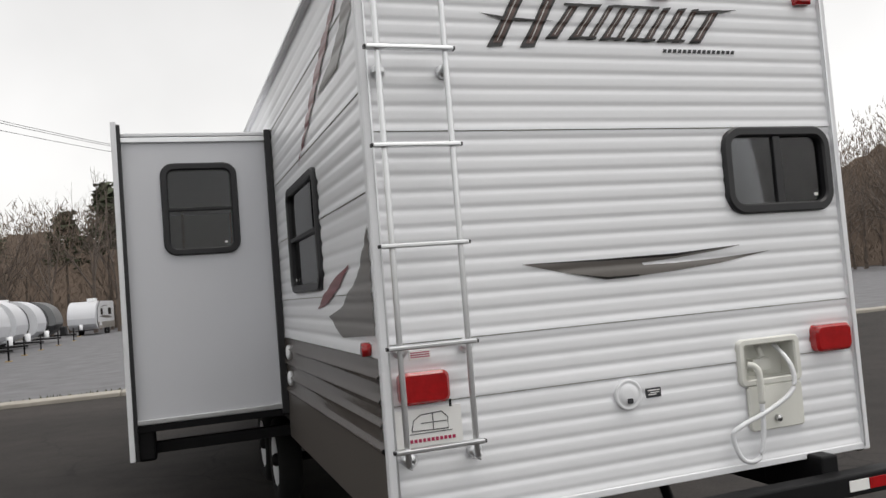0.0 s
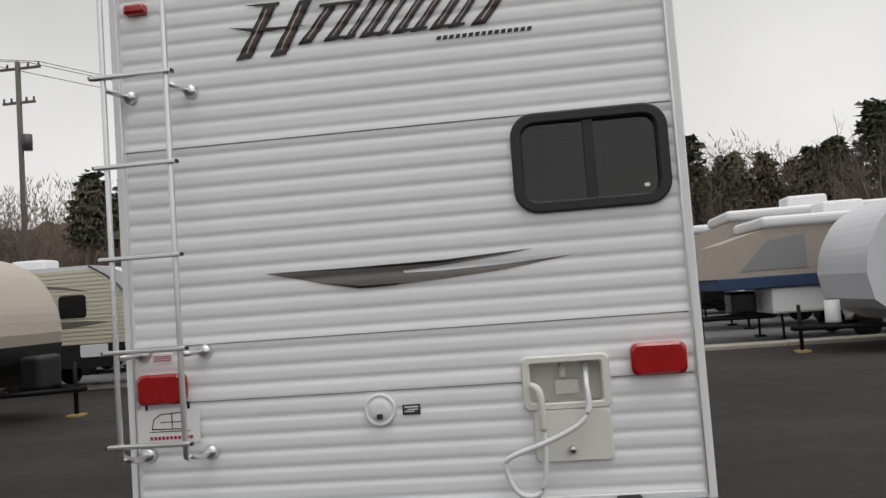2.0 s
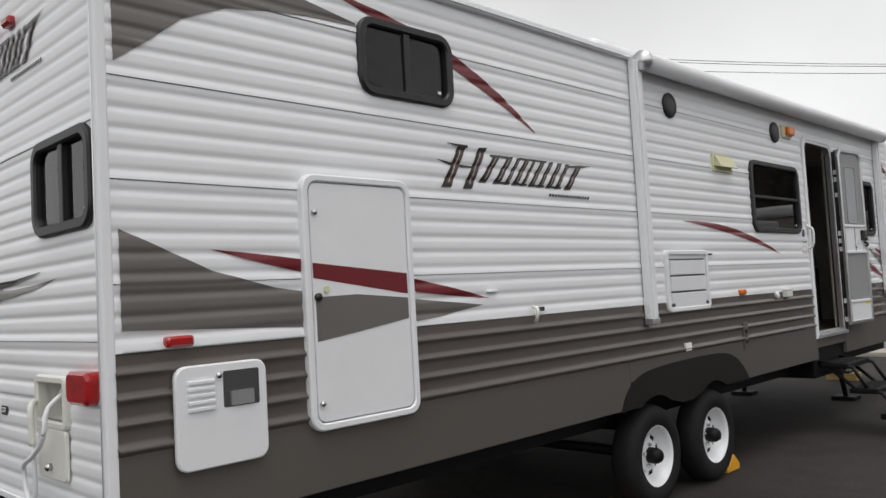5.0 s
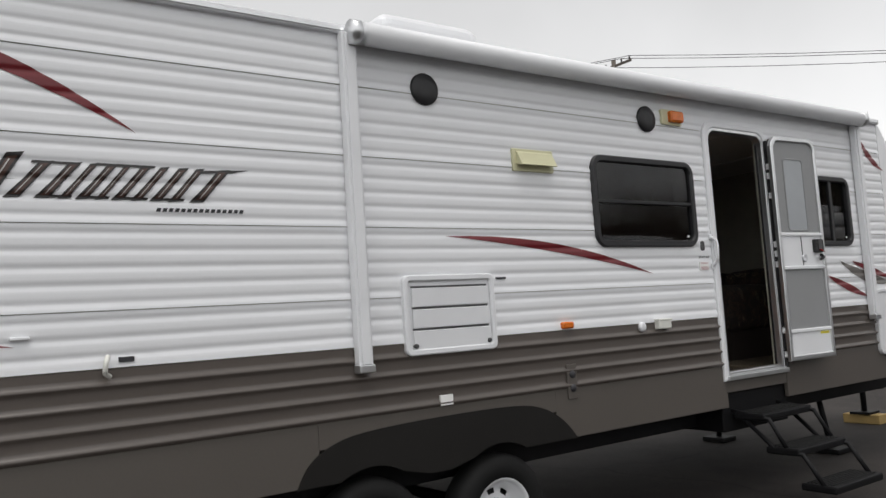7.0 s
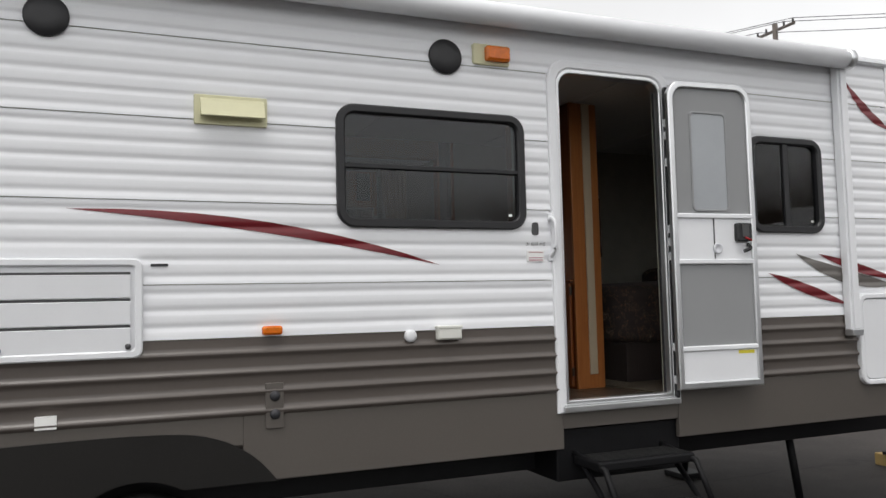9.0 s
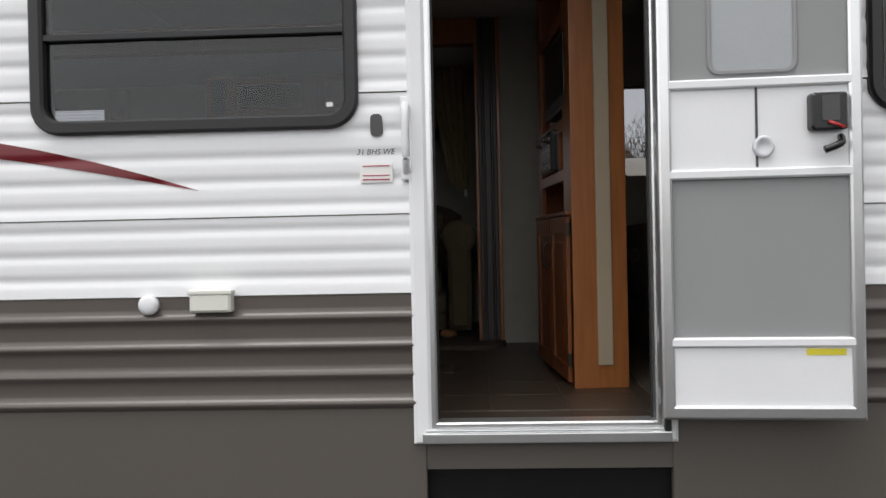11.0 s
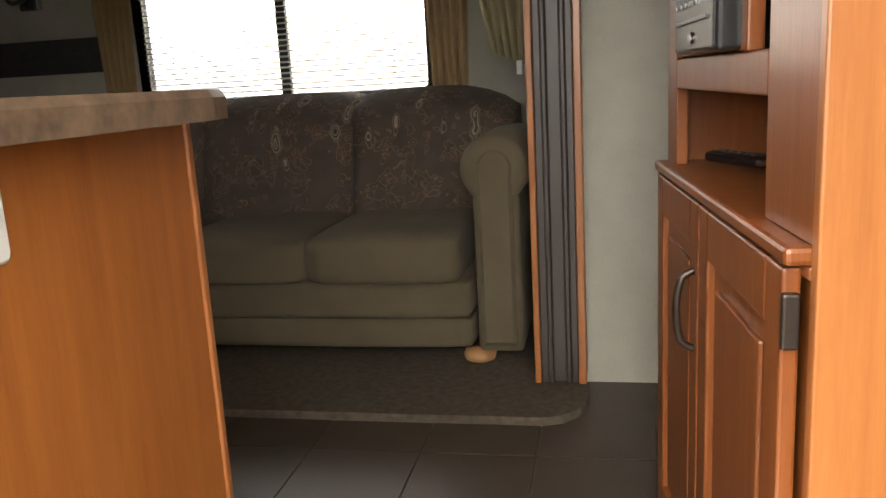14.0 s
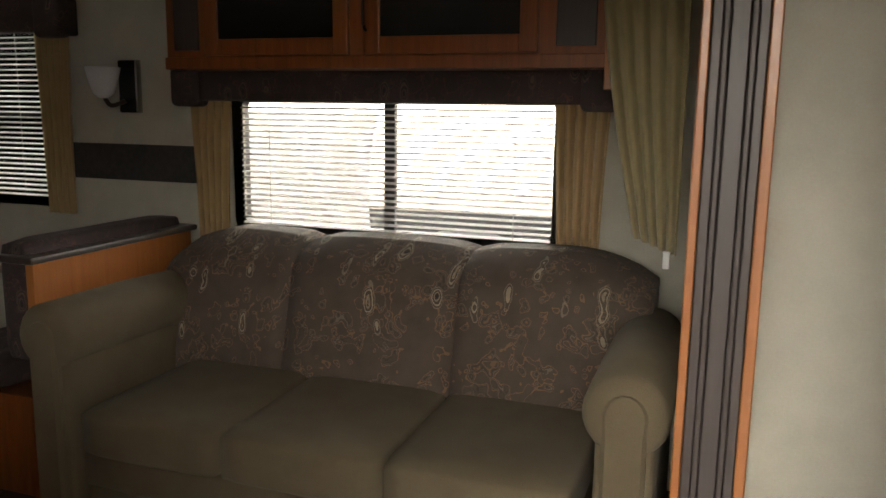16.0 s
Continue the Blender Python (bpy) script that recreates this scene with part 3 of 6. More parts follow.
# corner mouldings, roof edge, roof
for x in (-1, 1):
    boxes("corner_moulding", [(x * 1.205 - 0.022, x * 1.205 + 0.022, -0.012, 0.034, 0.76, 3.29)], TRIM, RV, 0.008)
    boxes("corner_bead", [(x * 1.19 - 0.004, x * 1.19 + 0.004, -0.018, -0.010, 0.78, 3.27)], ALU, RV, 0.002)
    boxes("roof_edge", [(x * 1.225 - 0.025, x * 1.225 + 0.025, -0.01, 9.97, 3.25, 3.305)], TRIM, RV, 0.012)
    boxes("gutter_lip", [(x * 1.253 - 0.004, x * 1.253 + 0.004, 0.0, 9.95, 3.262, 3.282)], ALU, RV, 0.002)
boxes("roof_edge", [(-1.2, 1.2, -0.02, 0.03, 3.25, 3.305)], TRIM, RV, 0.012)
boxes("bottom_rail", [(-1.22, 1.22, -0.01, 0.03, 0.765, 0.795)], TRIM, RV, 0.004)
boxes("roof", [(-1.2, 1.2, 0.02, 9.95, 3.262, 3.30)], TRIM, RV, 0.01)
nose = [(9.95, 0.76), (10.2, 0.80), (10.38, 1.2), (10.44, 1.8), (10.38, 2.4), (10.26, 2.85), (10.12, 3.12), (10.0, 3.26), (9.95, 3.29)]
slab("front_cap", nose, lambda u, v, d: (d, u, v), -1.215, 1.215, WHITE, RV, 0.02)
boxes("ac_shroud", [(-0.25, 0.5, 4.6, 5.5, 3.30, 3.80)], TRIM, RV, 0.1, 4)
boxes("ac_grille", [(0.494, 0.506, 4.72 + 0.07 * i, 4.75 + 0.07 * i, 3.44, 3.66) for i in range(10)], SMOOTH, RV, 0.002)
boxes("underbody", [(-1.16, 1.16, 0.06, 9.9, 0.79, 0.86)], STEEL, RV, 0)
boxes("chassis", [(-0.92, -0.84, 0.0, 10.3, 0.58, 0.79), (0.84, 0.92, 0.0, 10.3, 0.58, 0.79)] + [(-0.9, 0.9, y, y + 0.06, 0.66, 0.79) for y in (0.7, 2.2, 3.4, 5.6, 7.3, 8.8)], STEEL, RV, 0.006)
boxes("rear_bumper", [(-1.17, 1.2, -0.2, -0.1, 0.615, 0.715), (-0.93, -0.83, -0.1, 0.3, 0.6, 0.79), (0.83, 0.93, -0.1, 0.3, 0.6, 0.79)], STEEL, RV, 0.01)
boxes("reflective_tape", [(1.0, 1.185, -0.204, -0.199, 0.64, 0.69)], RED, RV, 0.001)
boxes("white_tape", [(0.88, 0.995, -0.204, -0.199, 0.64, 0.69)], PAPER, RV, 0.001)
# hitch
for x in (-1, 1):
    tube("hitch_beam", [(x * 0.85, 10.2, 0.62), (x * 0.06, 11.7, 0.55)], 0.06, STEEL, RV)
tube("tongue_jack", [(0, 11.45, 0.04), (0, 11.45, 1.0)], 0.035, STEEL, RV)
boxes("jack_foot", [(-0.12, 0.12, 11.33, 11.57, 0.11, 0.14)], STEEL, RV, 0.005)
for x in (-0.55, 0.55):
    tube("stabiliser", [(x, 9.5, 0.7), (x * 1.2, 9.5, 0.05)], 0.03, STEEL, RV)
    boxes("stabiliser_pad", [(x * 1.2 - 0.14, x * 1.2 + 0.14, 9.38, 9.62, 0.0, 0.05)], STEEL, RV, 0.01)
    tube("stabiliser", [(x, 0.9, 0.7), (x * 1.2, 0.7, 0.05)], 0.03, STEEL, RV)
blk = boxes("timber_block", [(-0.22, 0.22, 11.35, 11.55, 0.0, 0.11)], TIMBER, None, 0.008)
tagged(blk, "yellow timber block under the tongue jack", "wood block")


# wheels
def wheel(parent, y, side):
    w = new("wheel")
    attach(w, parent)
    F = lambda a, b, d: (side * (1.02 + d), y + a, 0.365 + b)
    turned("tyre", [(0.2, 0.02), (0.30, 0.0), (0.345, 0.02), (0.362, 0.06), (0.362, 0.14), (0.345, 0.18), (0.30, 0.2), (0.215, 0.185), (0.2, 0.15)], F, RUBBER, w, 40, True, False)
    verts, faces = [], []
    levels = [(0.055, 0.12), (0.09, 0.118), (0.118, 0.105), (0.15, 0.10), (0.165, 0.125), (0.19, 0.13), (0.2, 0.165), (0.208, 0.188), (0.218, 0.19)]
    n = 32
    for r, d in levels:
        verts += [F(r * math.cos(2 * math.pi * j / n), r * math.sin(2 * math.pi * j / n), d) for j in range(n)]
    for i in range(len(levels) - 1):
        for j in range(n):
            if not (i == 2 and j % 4 in (0, 1)):
                faces.append((i * n + j, i * n + (j + 1) % n, (i + 1) * n + (j + 1) % n, (i + 1) * n + j))
    solid("rim", verts, faces, TRIM, w, True)
    turned("brake_drum", [(0.17, 0.03), (0.17, 0.085), (0.06, 0.09)], F, STEEL, w)
    turned("hub", [(0.058, 0.1), (0.055, 0.19), (0.038, 0.215), (0.02, 0.22)], F, STEEL, w, 20)
    for j in range(5):
        a = 2 * math.pi * (j + 0.3) / 5
        turned("wheel_nut", [(0.012, 0.11), (0.012, 0.14), (0.006, 0.145)], lambda p, q, d, a=a: F(p + 0.078 * math.cos(a), q + 0.078 * math.sin(a), d), CHROME, w, 6)


for side in (1, -1):
    for y in (3.935, 4.846):
        wheel(RV, y, side)
arch = lambda c: [(c + 0.40 * math.cos(radians(a)), 0.37 + 0.43 * math.sin(radians(a))) for a in range(120, 55, -6)]
outline = [(p.x, p.y) for p in bend([(3.48, 0.74, 0), (3.55, 0.855, 0), (3.68, 0.94, 0), (3.9, 0.99, 0), (4.4, 1.012, 0), (4.95, 1.01, 0), (5.2, 0.97, 0), (5.38, 0.87, 0), (5.5, 0.74, 0)], 4)]
low = [(5.4, 0.745)] + arch(4.846)[::-1] + [(4.46, 0.70), (4.32, 0.70)] + arch(3.935)[::-1] + [(3.56, 0.745)]
slab("fender_skirt", outline + low, right_side, -0.03, 0.012, FENDER, RV)
boxes("wheel_housing", [(0.72, 0.76, 3.5, 5.47, 0.6, 1.06)], STEEL, RV, 0)
tube("axle", [(-1.0, 3.935, 0.37), (1.0, 3.935, 0.37)], 0.04, STEEL, RV)
tube("axle", [(-1.0, 4.846, 0.37), (1.0, 4.846, 0.37)], 0.04, STEEL, RV)


def chock(x, y, turn):
    prof = [(-0.11, 0.0), (0.11, 0.0), (0.11, 0.03), (0.0, 0.13), (-0.03, 0.13), (-0.11, 0.05)]
    c = slab("wheel_chock", prof, lambda u, v, d: (x + d, y + turn * u, v), -0.06, 0.06, YELLOW, None, 0.01)
    tagged(c, "yellow plastic wheel chock against the tyre", "wheel chock", "wheel chocks")


chock(1.1, 3.935 - 0.40, 1)
chock(1.1, 4.846 + 0.38, -1)

# windows
rv_window(RV, rear_side, *W_REAR)
rv_window(RV, right_side, *W_BUNK)
rv_window(RV, right_side, *W_KITCHEN, split="h")
rv_window(RV, right_side, *W_BED, split="v")
rv_window(RV, left_side, *W_LEFT, split="h")
rv_window(RV, left_side, *W_BEDL, split="v")

# rear face: lights, ladder, cord box, decals
for u0, u1 in ((-1.165, -0.955), (0.93, 1.15)):
    slab("tail_light", rrect(u0, u1, 1.265, 1.395, 0.03, 5), rear_side, -0.01, 0.05, RED, RV, 0.012)
for u in (-1.10, -0.25, 0.0, 0.25, 1.08):
    slab("marker_light", rrect(u - 0.05, u + 0.05, 2.99, 3.035, 0.012, 4), rear_side, -0.01, 0.035, RED, RV, 0.012)
bx = new("cord_box")
attach(bx, RV)
hoop("rim", rrect(0.485, 0.845, 1.145, 1.365, 0.03, 5), rrect(0.52, 0.81, 1.175, 1.335, 0.012, 5), rear_side, -0.02, 0.022, IVORY, bx, 0.008)
boxes("box_back", [(0.5, 0.83, 0.09, 0.10, 1.16, 1.35), (0.5, 0.51, 0.0, 0.09, 1.16, 1.35), (0.82, 0.83, 0.0, 0.09, 1.16, 1.35), (0.5, 0.83, 0.0, 0.09, 1.165, 1.175), (0.5, 0.83, 0.0, 0.09, 1.335, 1.345), (0.62, 0.72, 0.05, 0.09, 1.2, 1.26)], IVORY, bx, 0.002)
tube("inlet", [(0.655, 0.06, 1.33), (0.655, 0.03, 1.27)], 0.014, IVORY, bx)
slab("lid", rrect(0.52, 0.835, 0.935, 1.145, 0.02, 5), rear_side, 0.004, 0.02, IVORY, bx, 0.005)
turned("lid_lock", [(0.016, 0.02), (0.016, 0.04), (0.008, 0.045)], lambda a, b, d: rear_side(0.67 + a, 0.985 + b, d), CHROME, bx, 16)
tube("white_cord", bend([(0.75, 0.05, 1.32), (0.745, -0.05, 1.24), (0.745, -0.07, 1.15), (0.70, -0.07, 1.09), (0.58, -0.06, 1.03), (0.44, -0.05, 0.98), (0.395, -0.04, 0.94), (0.42, -0.04, 0.85), (0.47, -0.04, 0.81), (0.535, -0.045, 0.83), (0.56, -0.05, 0.95), (0.56, -0.055, 1.07)]), 0.011, TRIM, RV)
tube("cord_end", bend([(0.56, -0.055, 1.07), (0.558, -0.06, 1.2), (0.545, -0.05, 1.24), (0.52, -0.03, 1.25)]), 0.015, IVORY, RV)
turned("cable_port", [(0.068, -0.01), (0.068, 0.012), (0.062, 0.016), (0.056, 0.012), (0.05, 0.01), (0.044, 0.016), (0.02, 0.017)], lambda a, b, d: rear_side(-0.115 + a, 1.185 + b, d), TRIM, RV, 28)
slab("port_hole", rrect(-0.127, -0.103, 1.148, 1.17, 0.004, 2), rear_side, 0.018, 0.027, INK, RV)
slab("warning_label", rrect(-0.02, 0.055, 1.158, 1.2, 0.003, 2), rear_side, -0.008, 0.006, INK, RV)
boxes("label_print", [(-0.012, 0.048, -0.0075, -0.006, 1.188, 1.193), (-0.012, 0.03, -0.0075, -0.006, 1.17, 1.174), (0.0, 0.045, -0.0075, -0.006, 1.178, 1.182)], PAPER, RV, 0)
slab("sticker", rrect(-1.105, -1.015, 1.44, 1.48, 0.003, 2), rear_side, -0.008, 0.006, PAPER, RV)
boxes("sticker_print", [(-1.10, -1.02, -0.0072, -0.006, z, z + 0.004) for z in (1.449, 1.458, 1.467)], REDINK, RV, 0)
# dealer plate
pl = new("dealer_plate")
attach(pl, RV)
slab("plate", rrect(-1.195, -0.905, 1.095, 1.245, 0.008, 3), rear_side, 0.008, 0.011, PAPER, pl)
sk = [(-1.12, 1.16), (-1.11, 1.20), (-1.08, 1.22), (-0.99, 1.225), (-0.965, 1.2), (-0.965, 1.155), (-1.12, 1.158)]
tube("plate_drawing", [rear_side(u, v, 0.012) for u, v in sk], 0.0022, INK, pl, 5)
boxes("plate_lines", [(-1.03, -1.027, -0.0135, -0.011, 1.155, 1.222), (-1.08, -0.97, -0.0135, -0.011, 1.185, 1.188), (-1.13, -0.95, -0.0135, -0.011, 1.145, 1.148)], INK, pl, 0)
boxes("plate_wording", [(-1.13 + 0.018 * i, -1.118 + 0.018 * i, -0.0135, -0.011, 1.112, 1.126) for i in range(11)], REDINK, pl, 0)
for u in (-1.14, -0.95):
    tube("plate_bracket", [rear_side(u, 1.24, 0.014), rear_side(u, 1.27, 0.014)], 0.005, STEEL, pl, 6)
# ladder
lad = new("ladder")
attach(lad, RV)
for u, foot in ((-1.185, 1), (-0.905, 1)):
    tube("ladder_rail", bend([(u, -0.16, 3.36), (u, -0.16, 3.1), (u, -0.16, 2.0), (u, -0.16, 1.13), (u + 0.01, -0.15, 1.07), (u + 0.03, -0.09, 1.045), (u + 0.04, -0.02, 1.05)], 4), 0.0125, ALU, lad)
    for z in (2.62, 1.48):
        tube("stand_off", [(u + 0.005, -0.155, z), (u + 0.035, -0.01, z)], 0.012, ALU, lad)
        turned("foot_cap", [(0.03, 0.0), (0.03, 0.012), (0.02, 0.028)], lambda a, b, d, u=u, z=z: rear_side(u + 0.04 + a, z + b, d), ALU, lad, 18)
    turned("foot_cap", [(0.032, 0.0), (0.032, 0.015), (0.02, 0.032)], lambda a, b, d, u=u: rear_side(u + 0.045 + a, 1.05 + b, d), ALU, lad, 18)
for z in (2.67, 2.285, 1.895, 1.505, 1.115):
    boxes("rung", [(-1.235, -0.875, -0.185, -0.155, z - 0.009, z + 0.009)], ALU, lad, 0.005)
    boxes("rung_plug", [(-0.876, -0.868, -0.182, -0.158, z - 0.007, z + 0.007), (-1.242, -1.234, -0.182, -0.158, z - 0.007, z + 0.007)], BLACKF, lad, 0.001)
drape("swoosh_decal", [[(-0.575, 1.792), (-0.2, 1.789), (0.2, 1.792), (0.57, 1.812), (0.45, 1.795), (0.2, 1.772), (0.02, 1.762), (0.03, 1.752), (0.2, 1.75), (0.45, 1.757), (0.745, 1.775),
                        (0.45, 1.735), (0.2, 1.715), (0.0, 1.705), (-0.17, 1.702), (-0.35, 1.738)]], rear_side, rear_depth, DECAL_GREY, RV)
drape("swoosh_edge", [[(-0.575, 1.793), (-0.2, 1.791), (0.2, 1.794), (0.57, 1.813), (0.2, 1.782), (-0.2, 1.783)], [(-0.35, 1.738), (-0.17, 1.70), (0.0, 1.703), (0.0, 1.711), (-0.16, 1.71)]], rear_side, rear_depth, DECAL_BLACK, RV, 0.0045)
logo(rear_side, rear_depth, -0.64, 2.735, 1.25, 0.25, RV)

# door side: decals
sw = lambda o, m, lift=0.002: drape("side_decal", [o], right_side, side_depth, m, RV, lift, gap=inset(W_BUNK, 0.02))
sw([(0.06, 1.94), (0.2, 1.88), (0.45, 1.77), (0.75, 1.69), (1.05, 1.645), (1.6, 1.60), (2.13, 1.545), (1.8, 1.50), (1.5, 1.475), (1.2, 1.485), (0.7, 1.515), (0.06, 1.545)], DECAL_GREY)
sw(blade((0.44, 1.86), (2.19, 1.58), 0.02, -0.022), DECAL_RED, 0.0045)
sw([(0.06, 1.458), (0.06, 1.475), (0.9, 1.475), (1.4, 1.462), (1.4, 1.458)], TRIM, 0.003)
sw(blade((1.12, 3.13), (2.73, 2.58), 0.03, 0.075), DECAL_RED)
swoosh = [(0.06, 2.60, 3.12), (0.2, 2.70, 3.12), (0.36, 2.83, 3.12), (0.57, 2.92, 3.12), (0.8, 2.955, 3.12), (1.0, 2.975, 3.05), (1.3, 2.985, 3.0)]
drape("side_decal", [[(a[0], a[1]), (b[0], b[1]), (b[0], b[2]), (a[0], a[2])] for a, b in zip(swoosh, swoosh[1:])], right_side, side_depth, DECAL_GREY, RV, 0.0022, gap=inset(W_BUNK, 0.02))
sw(blade((4.53, 2.085), (6.40, 1.815), 0.045, 0.015), DECAL_RED)
sw(blade((9.55, 3.12), (10.0, 2.78), -0.02, -0.14), DECAL_RED)
sw(blade((8.75, 1.75), (9.45, 1.53), 0.04, -0.05), DECAL_RED, 0.004)
sw(blade((9.0, 1.88), (9.94, 1.66), 0.0, -0.1), DECAL_GREY)
sw(blade((9.2, 1.88), (9.94, 1.70), 0.03, -0.05), DECAL_RED, 0.004)
logo(right_side, side_depth, 1.86, 2.20, 1.36, 0.26, RV)


hatch_side = lambda u, v, d: (RX + 0.016 + d, u, v)


def hatch(u0, u1, v0, v1, name="hatch", r=0.07):
    h = new(name)
    attach(h, RV)
    hoop("frame", rrect(u0, u1, v0, v1, r, 6), rrect(u0 + 0.035, u1 - 0.035, v0 + 0.035, v1 - 0.035, r * 0.7, 6), hatch_side, -0.02, 0.022, TRIM, h, 0.008)
    slab("door", rrect(u0 + 0.04, u1 - 0.04, v0 + 0.04, v1 - 0.04, r * 0.65, 6), hatch_side, -0.01, 0.014, TRIM, h, 0.003)
    return h


hb = hatch(*HATCH)
sl = lambda pts, m: slab("door_stripe", pts, hatch_side, 0.0142, 0.0158, m, hb)
sl([(0.945, 1.795), (1.53, 1.735), (1.53, 1.63), (0.945, 1.725)], DECAL_RED)
sl([(0.955, 1.635), (1.2, 1.64), (1.53, 1.61), (1.53, 1.505), (1.2, 1.46), (0.955, 1.43)], DECAL_GREY)
for v in (2.03, 1.145):
    turned("latch", [(0.014, 0.012), (0.014, 0.026), (0.007, 0.03)], lambda a, b, d, v=v: hatch_side(0.965 + a, v + b, d), CHROME, hb, 14)
turned("lock", [(0.018, 0.012), (0.018, 0.03), (0.01, 0.036)], lambda a, b, d: hatch_side(0.965 + a, 1.635 + b, d), BRONZE, hb, 14)
slab("key_tag", rrect(1.0, 1.03, 1.655, 1.685, 0.01, 3), hatch_side, 0.016, 0.022, CREAMVENT, hb)
h2 = new("water_heater_door")
attach(h2, RV)
slab("door", rrect(0.25, 0.67, 0.965, 1.385, 0.05, 6), hatch_side, 0.0, 0.022, TRIM, h2, 0.006)
slab("exhaust_recess", rrect(0.46, 0.63, 1.20, 1.35, 0.008, 3), hatch_side, 0.0222, 0.0235, GREYP, h2)
slab("exhaust_box", rrect(0.49, 0.60, 1.205, 1.265, 0.006, 3), hatch_side, 0.0236, 0.032, ALU, h2)
boxes("louvre", [(1.256, 1.268, 0.30, 0.42, 1.20 + 0.027 * i, 1.216 + 0.027 * i) for i in range(5)], TRIM, h2, 0.003)
turned("turn_lock", [(0.012, 0.02), (0.012, 0.034)], lambda a, b, d: hatch_side(0.44 + a, 1.335 + b, d), CHROME, h2, 10)
slab("marker_light", rrect(0.225, 0.345, 1.465, 1.51, 0.014, 4), right_side, 0.0, 0.035, RED, RV, 0.01)
slab("door_catch", rrect(2.17, 2.25, 1.61, 1.625, 0.005, 3), right_side, -0.004, 0.02, TRIM, RV, 0.003)
tube("shower_hook", bend([(1.235, 2.57, 1.51), (1.28, 2.555, 1.49), (1.275, 2.55, 1.44), (1.245, 2.575, 1.42)]), 0.012, IVORY, RV)
slab("small_label", rrect(2.62, 2.69, 1.48, 1.505, 0.003, 2), right_side, -0.005, 0.008, INK, RV)
# fridge vent
fv = new("fridge_vent")
attach(fv, RV)
hoop("frame", rrect(4.19, 4.865, 1.38, 1.85, 0.04, 5), rrect(4.225, 4.83, 1.415, 1.815, 0.02, 5), right_side, -0.01, 0.028, TRIM, fv, 0.006)
slab("plate", rrect(4.22, 4.835, 1.41, 1.82, 0.02, 5), right_side, -0.01, 0.008, TRIM, fv)
for z in (1.49, 1.615, 1.74):
    slab("louvre", [(z - 0.075, 0.02), (z + 0.03, 0.024), (z + 0.036, 0.006), (z + 0.03, 0.008), (z - 0.075, 0.014)], lambda u, v, d: (RX + v, d, u), 4.25, 4.81, TRIM, fv)
    boxes("louvre_slot", [(1.229, 1.2335, 4.25, 4.81, z + 0.034, z + 0.046)], GREYP, fv, 0)
for u in (4.26, 4.80):
    turned("screw_cap", [(0.014, 0.0), (0.014, 0.031), (0.006, 0.034)], lambda a, b, d, u=u: right_side(u + a, 1.435 + b, d), GREYP, fv, 12)
slab("small_label", rrect(4.9, 4.98, 1.812, 1.825, 0.003, 2), right_side, -0.005, 0.006, INK, RV)
slab("marker_light", rrect(5.425, 5.525, 1.465, 1.51, 0.014, 4), right_side, 0.0, 0.035, AMBER, RV, 0.01)
turned("water_inlet", [(0.034, 0.0), (0.034, 0.02), (0.02, 0.026)], lambda a, b, d: right_side(6.215 + a, 1.432 + b, d), TRIM, RV, 20)
slab("outlet_cover", rrect(6.365, 6.505, 1.405, 1.47, 0.006, 3), right_side, 0.0, 0.045, IVORY, RV, 0.008)
boxes("outlet_cover_top", [(1.22, 1.268, 6.36, 6.51, 1.465, 1.48)], IVORY, RV, 0.004)
slab("gas_plate", rrect(5.44, 5.53, 1.0, 1.225, 0.005, 3), right_side, 0.0, 0.014, SKIRT, RV, 0.002)
for v in (1.07, 1.16):
    turned("gas_knob", [(0.026, 0.01), (0.026, 0.02), (0.01, 0.03)], lambda a, b, d, v=v: right_side(5.485 + a, v + b, d), INK, RV, 12)
slab("rating_label", rrect(4.41, 4.50, 1.075, 1.135, 0.003, 2), right_side, 0.002, 0.018, PAPER, RV)
for u in (4.44, 6.46):
    turned("outdoor_speaker", [(0.10, 0.0), (0.10, 0.012), (0.092, 0.02), (0.03, 0.022)], lambda a, b, d, u=u: right_side(u + a, 2.99 + b, d), BLACKF, RV, 32)
slab("porch_light_base", rrect(6.63, 6.86, 2.965, 3.085, 0.012, 3), right_side, -0.01, 0.02, CREAMVENT, RV, 0.004)
slab("porch_light", rrect(6.70, 6.85, 2.985, 3.07, 0.012, 3), right_side, 0.018, 0.06, AMBER, RV, 0.012)
hv = new("range_hood_vent")
attach(hv, RV)
slab("plate", rrect(5.10, 5.46, 2.52, 2.67, 0.008, 3), right_side, 0.0, 0.014, CREAMVENT, hv, 0.003)
slab("hood", [(0.012, 2.655), (0.03, 2.64), (0.075, 2.555), (0.07, 2.55), (0.012, 2.57)], lambda u, v, d: (RX + u, d, v), 5.13, 5.44, CREAMVENT, hv)
# stickers by the door
slab("lock_sticker", rrect(6.983, 7.024, 1.985, 2.06, 0.015, 4), right_side, -0.004, 0.006, GREYP, RV)
words = bpy.data.curves.new("model_marking", "FONT")
words.body, words.size, words.extrude, words.shear = "31 BHS WE", 0.0265, 0.0006, 0.2
plot = bpy.data.objects.new("model_marking", words)
bpy.context.scene.collection.objects.link(plot)
bpy.context.view_layer.update()
words_mesh = bpy.data.meshes.new_from_object(plot)
bpy.data.objects.remove(plot)
words_mesh.materials.clear()
words_mesh.materials.append(GREYP)
words_mesh.transform(pose(1.2275, 6.935, 1.924, 90, 0, 90))
attach(new("model_marking", words_mesh), RV)
slab("floorplan_sticker", rrect(6.945, 7.055, 1.83, 1.895, 0.003, 2), right_side, -0.004, 0.0055, PAPER, RV)
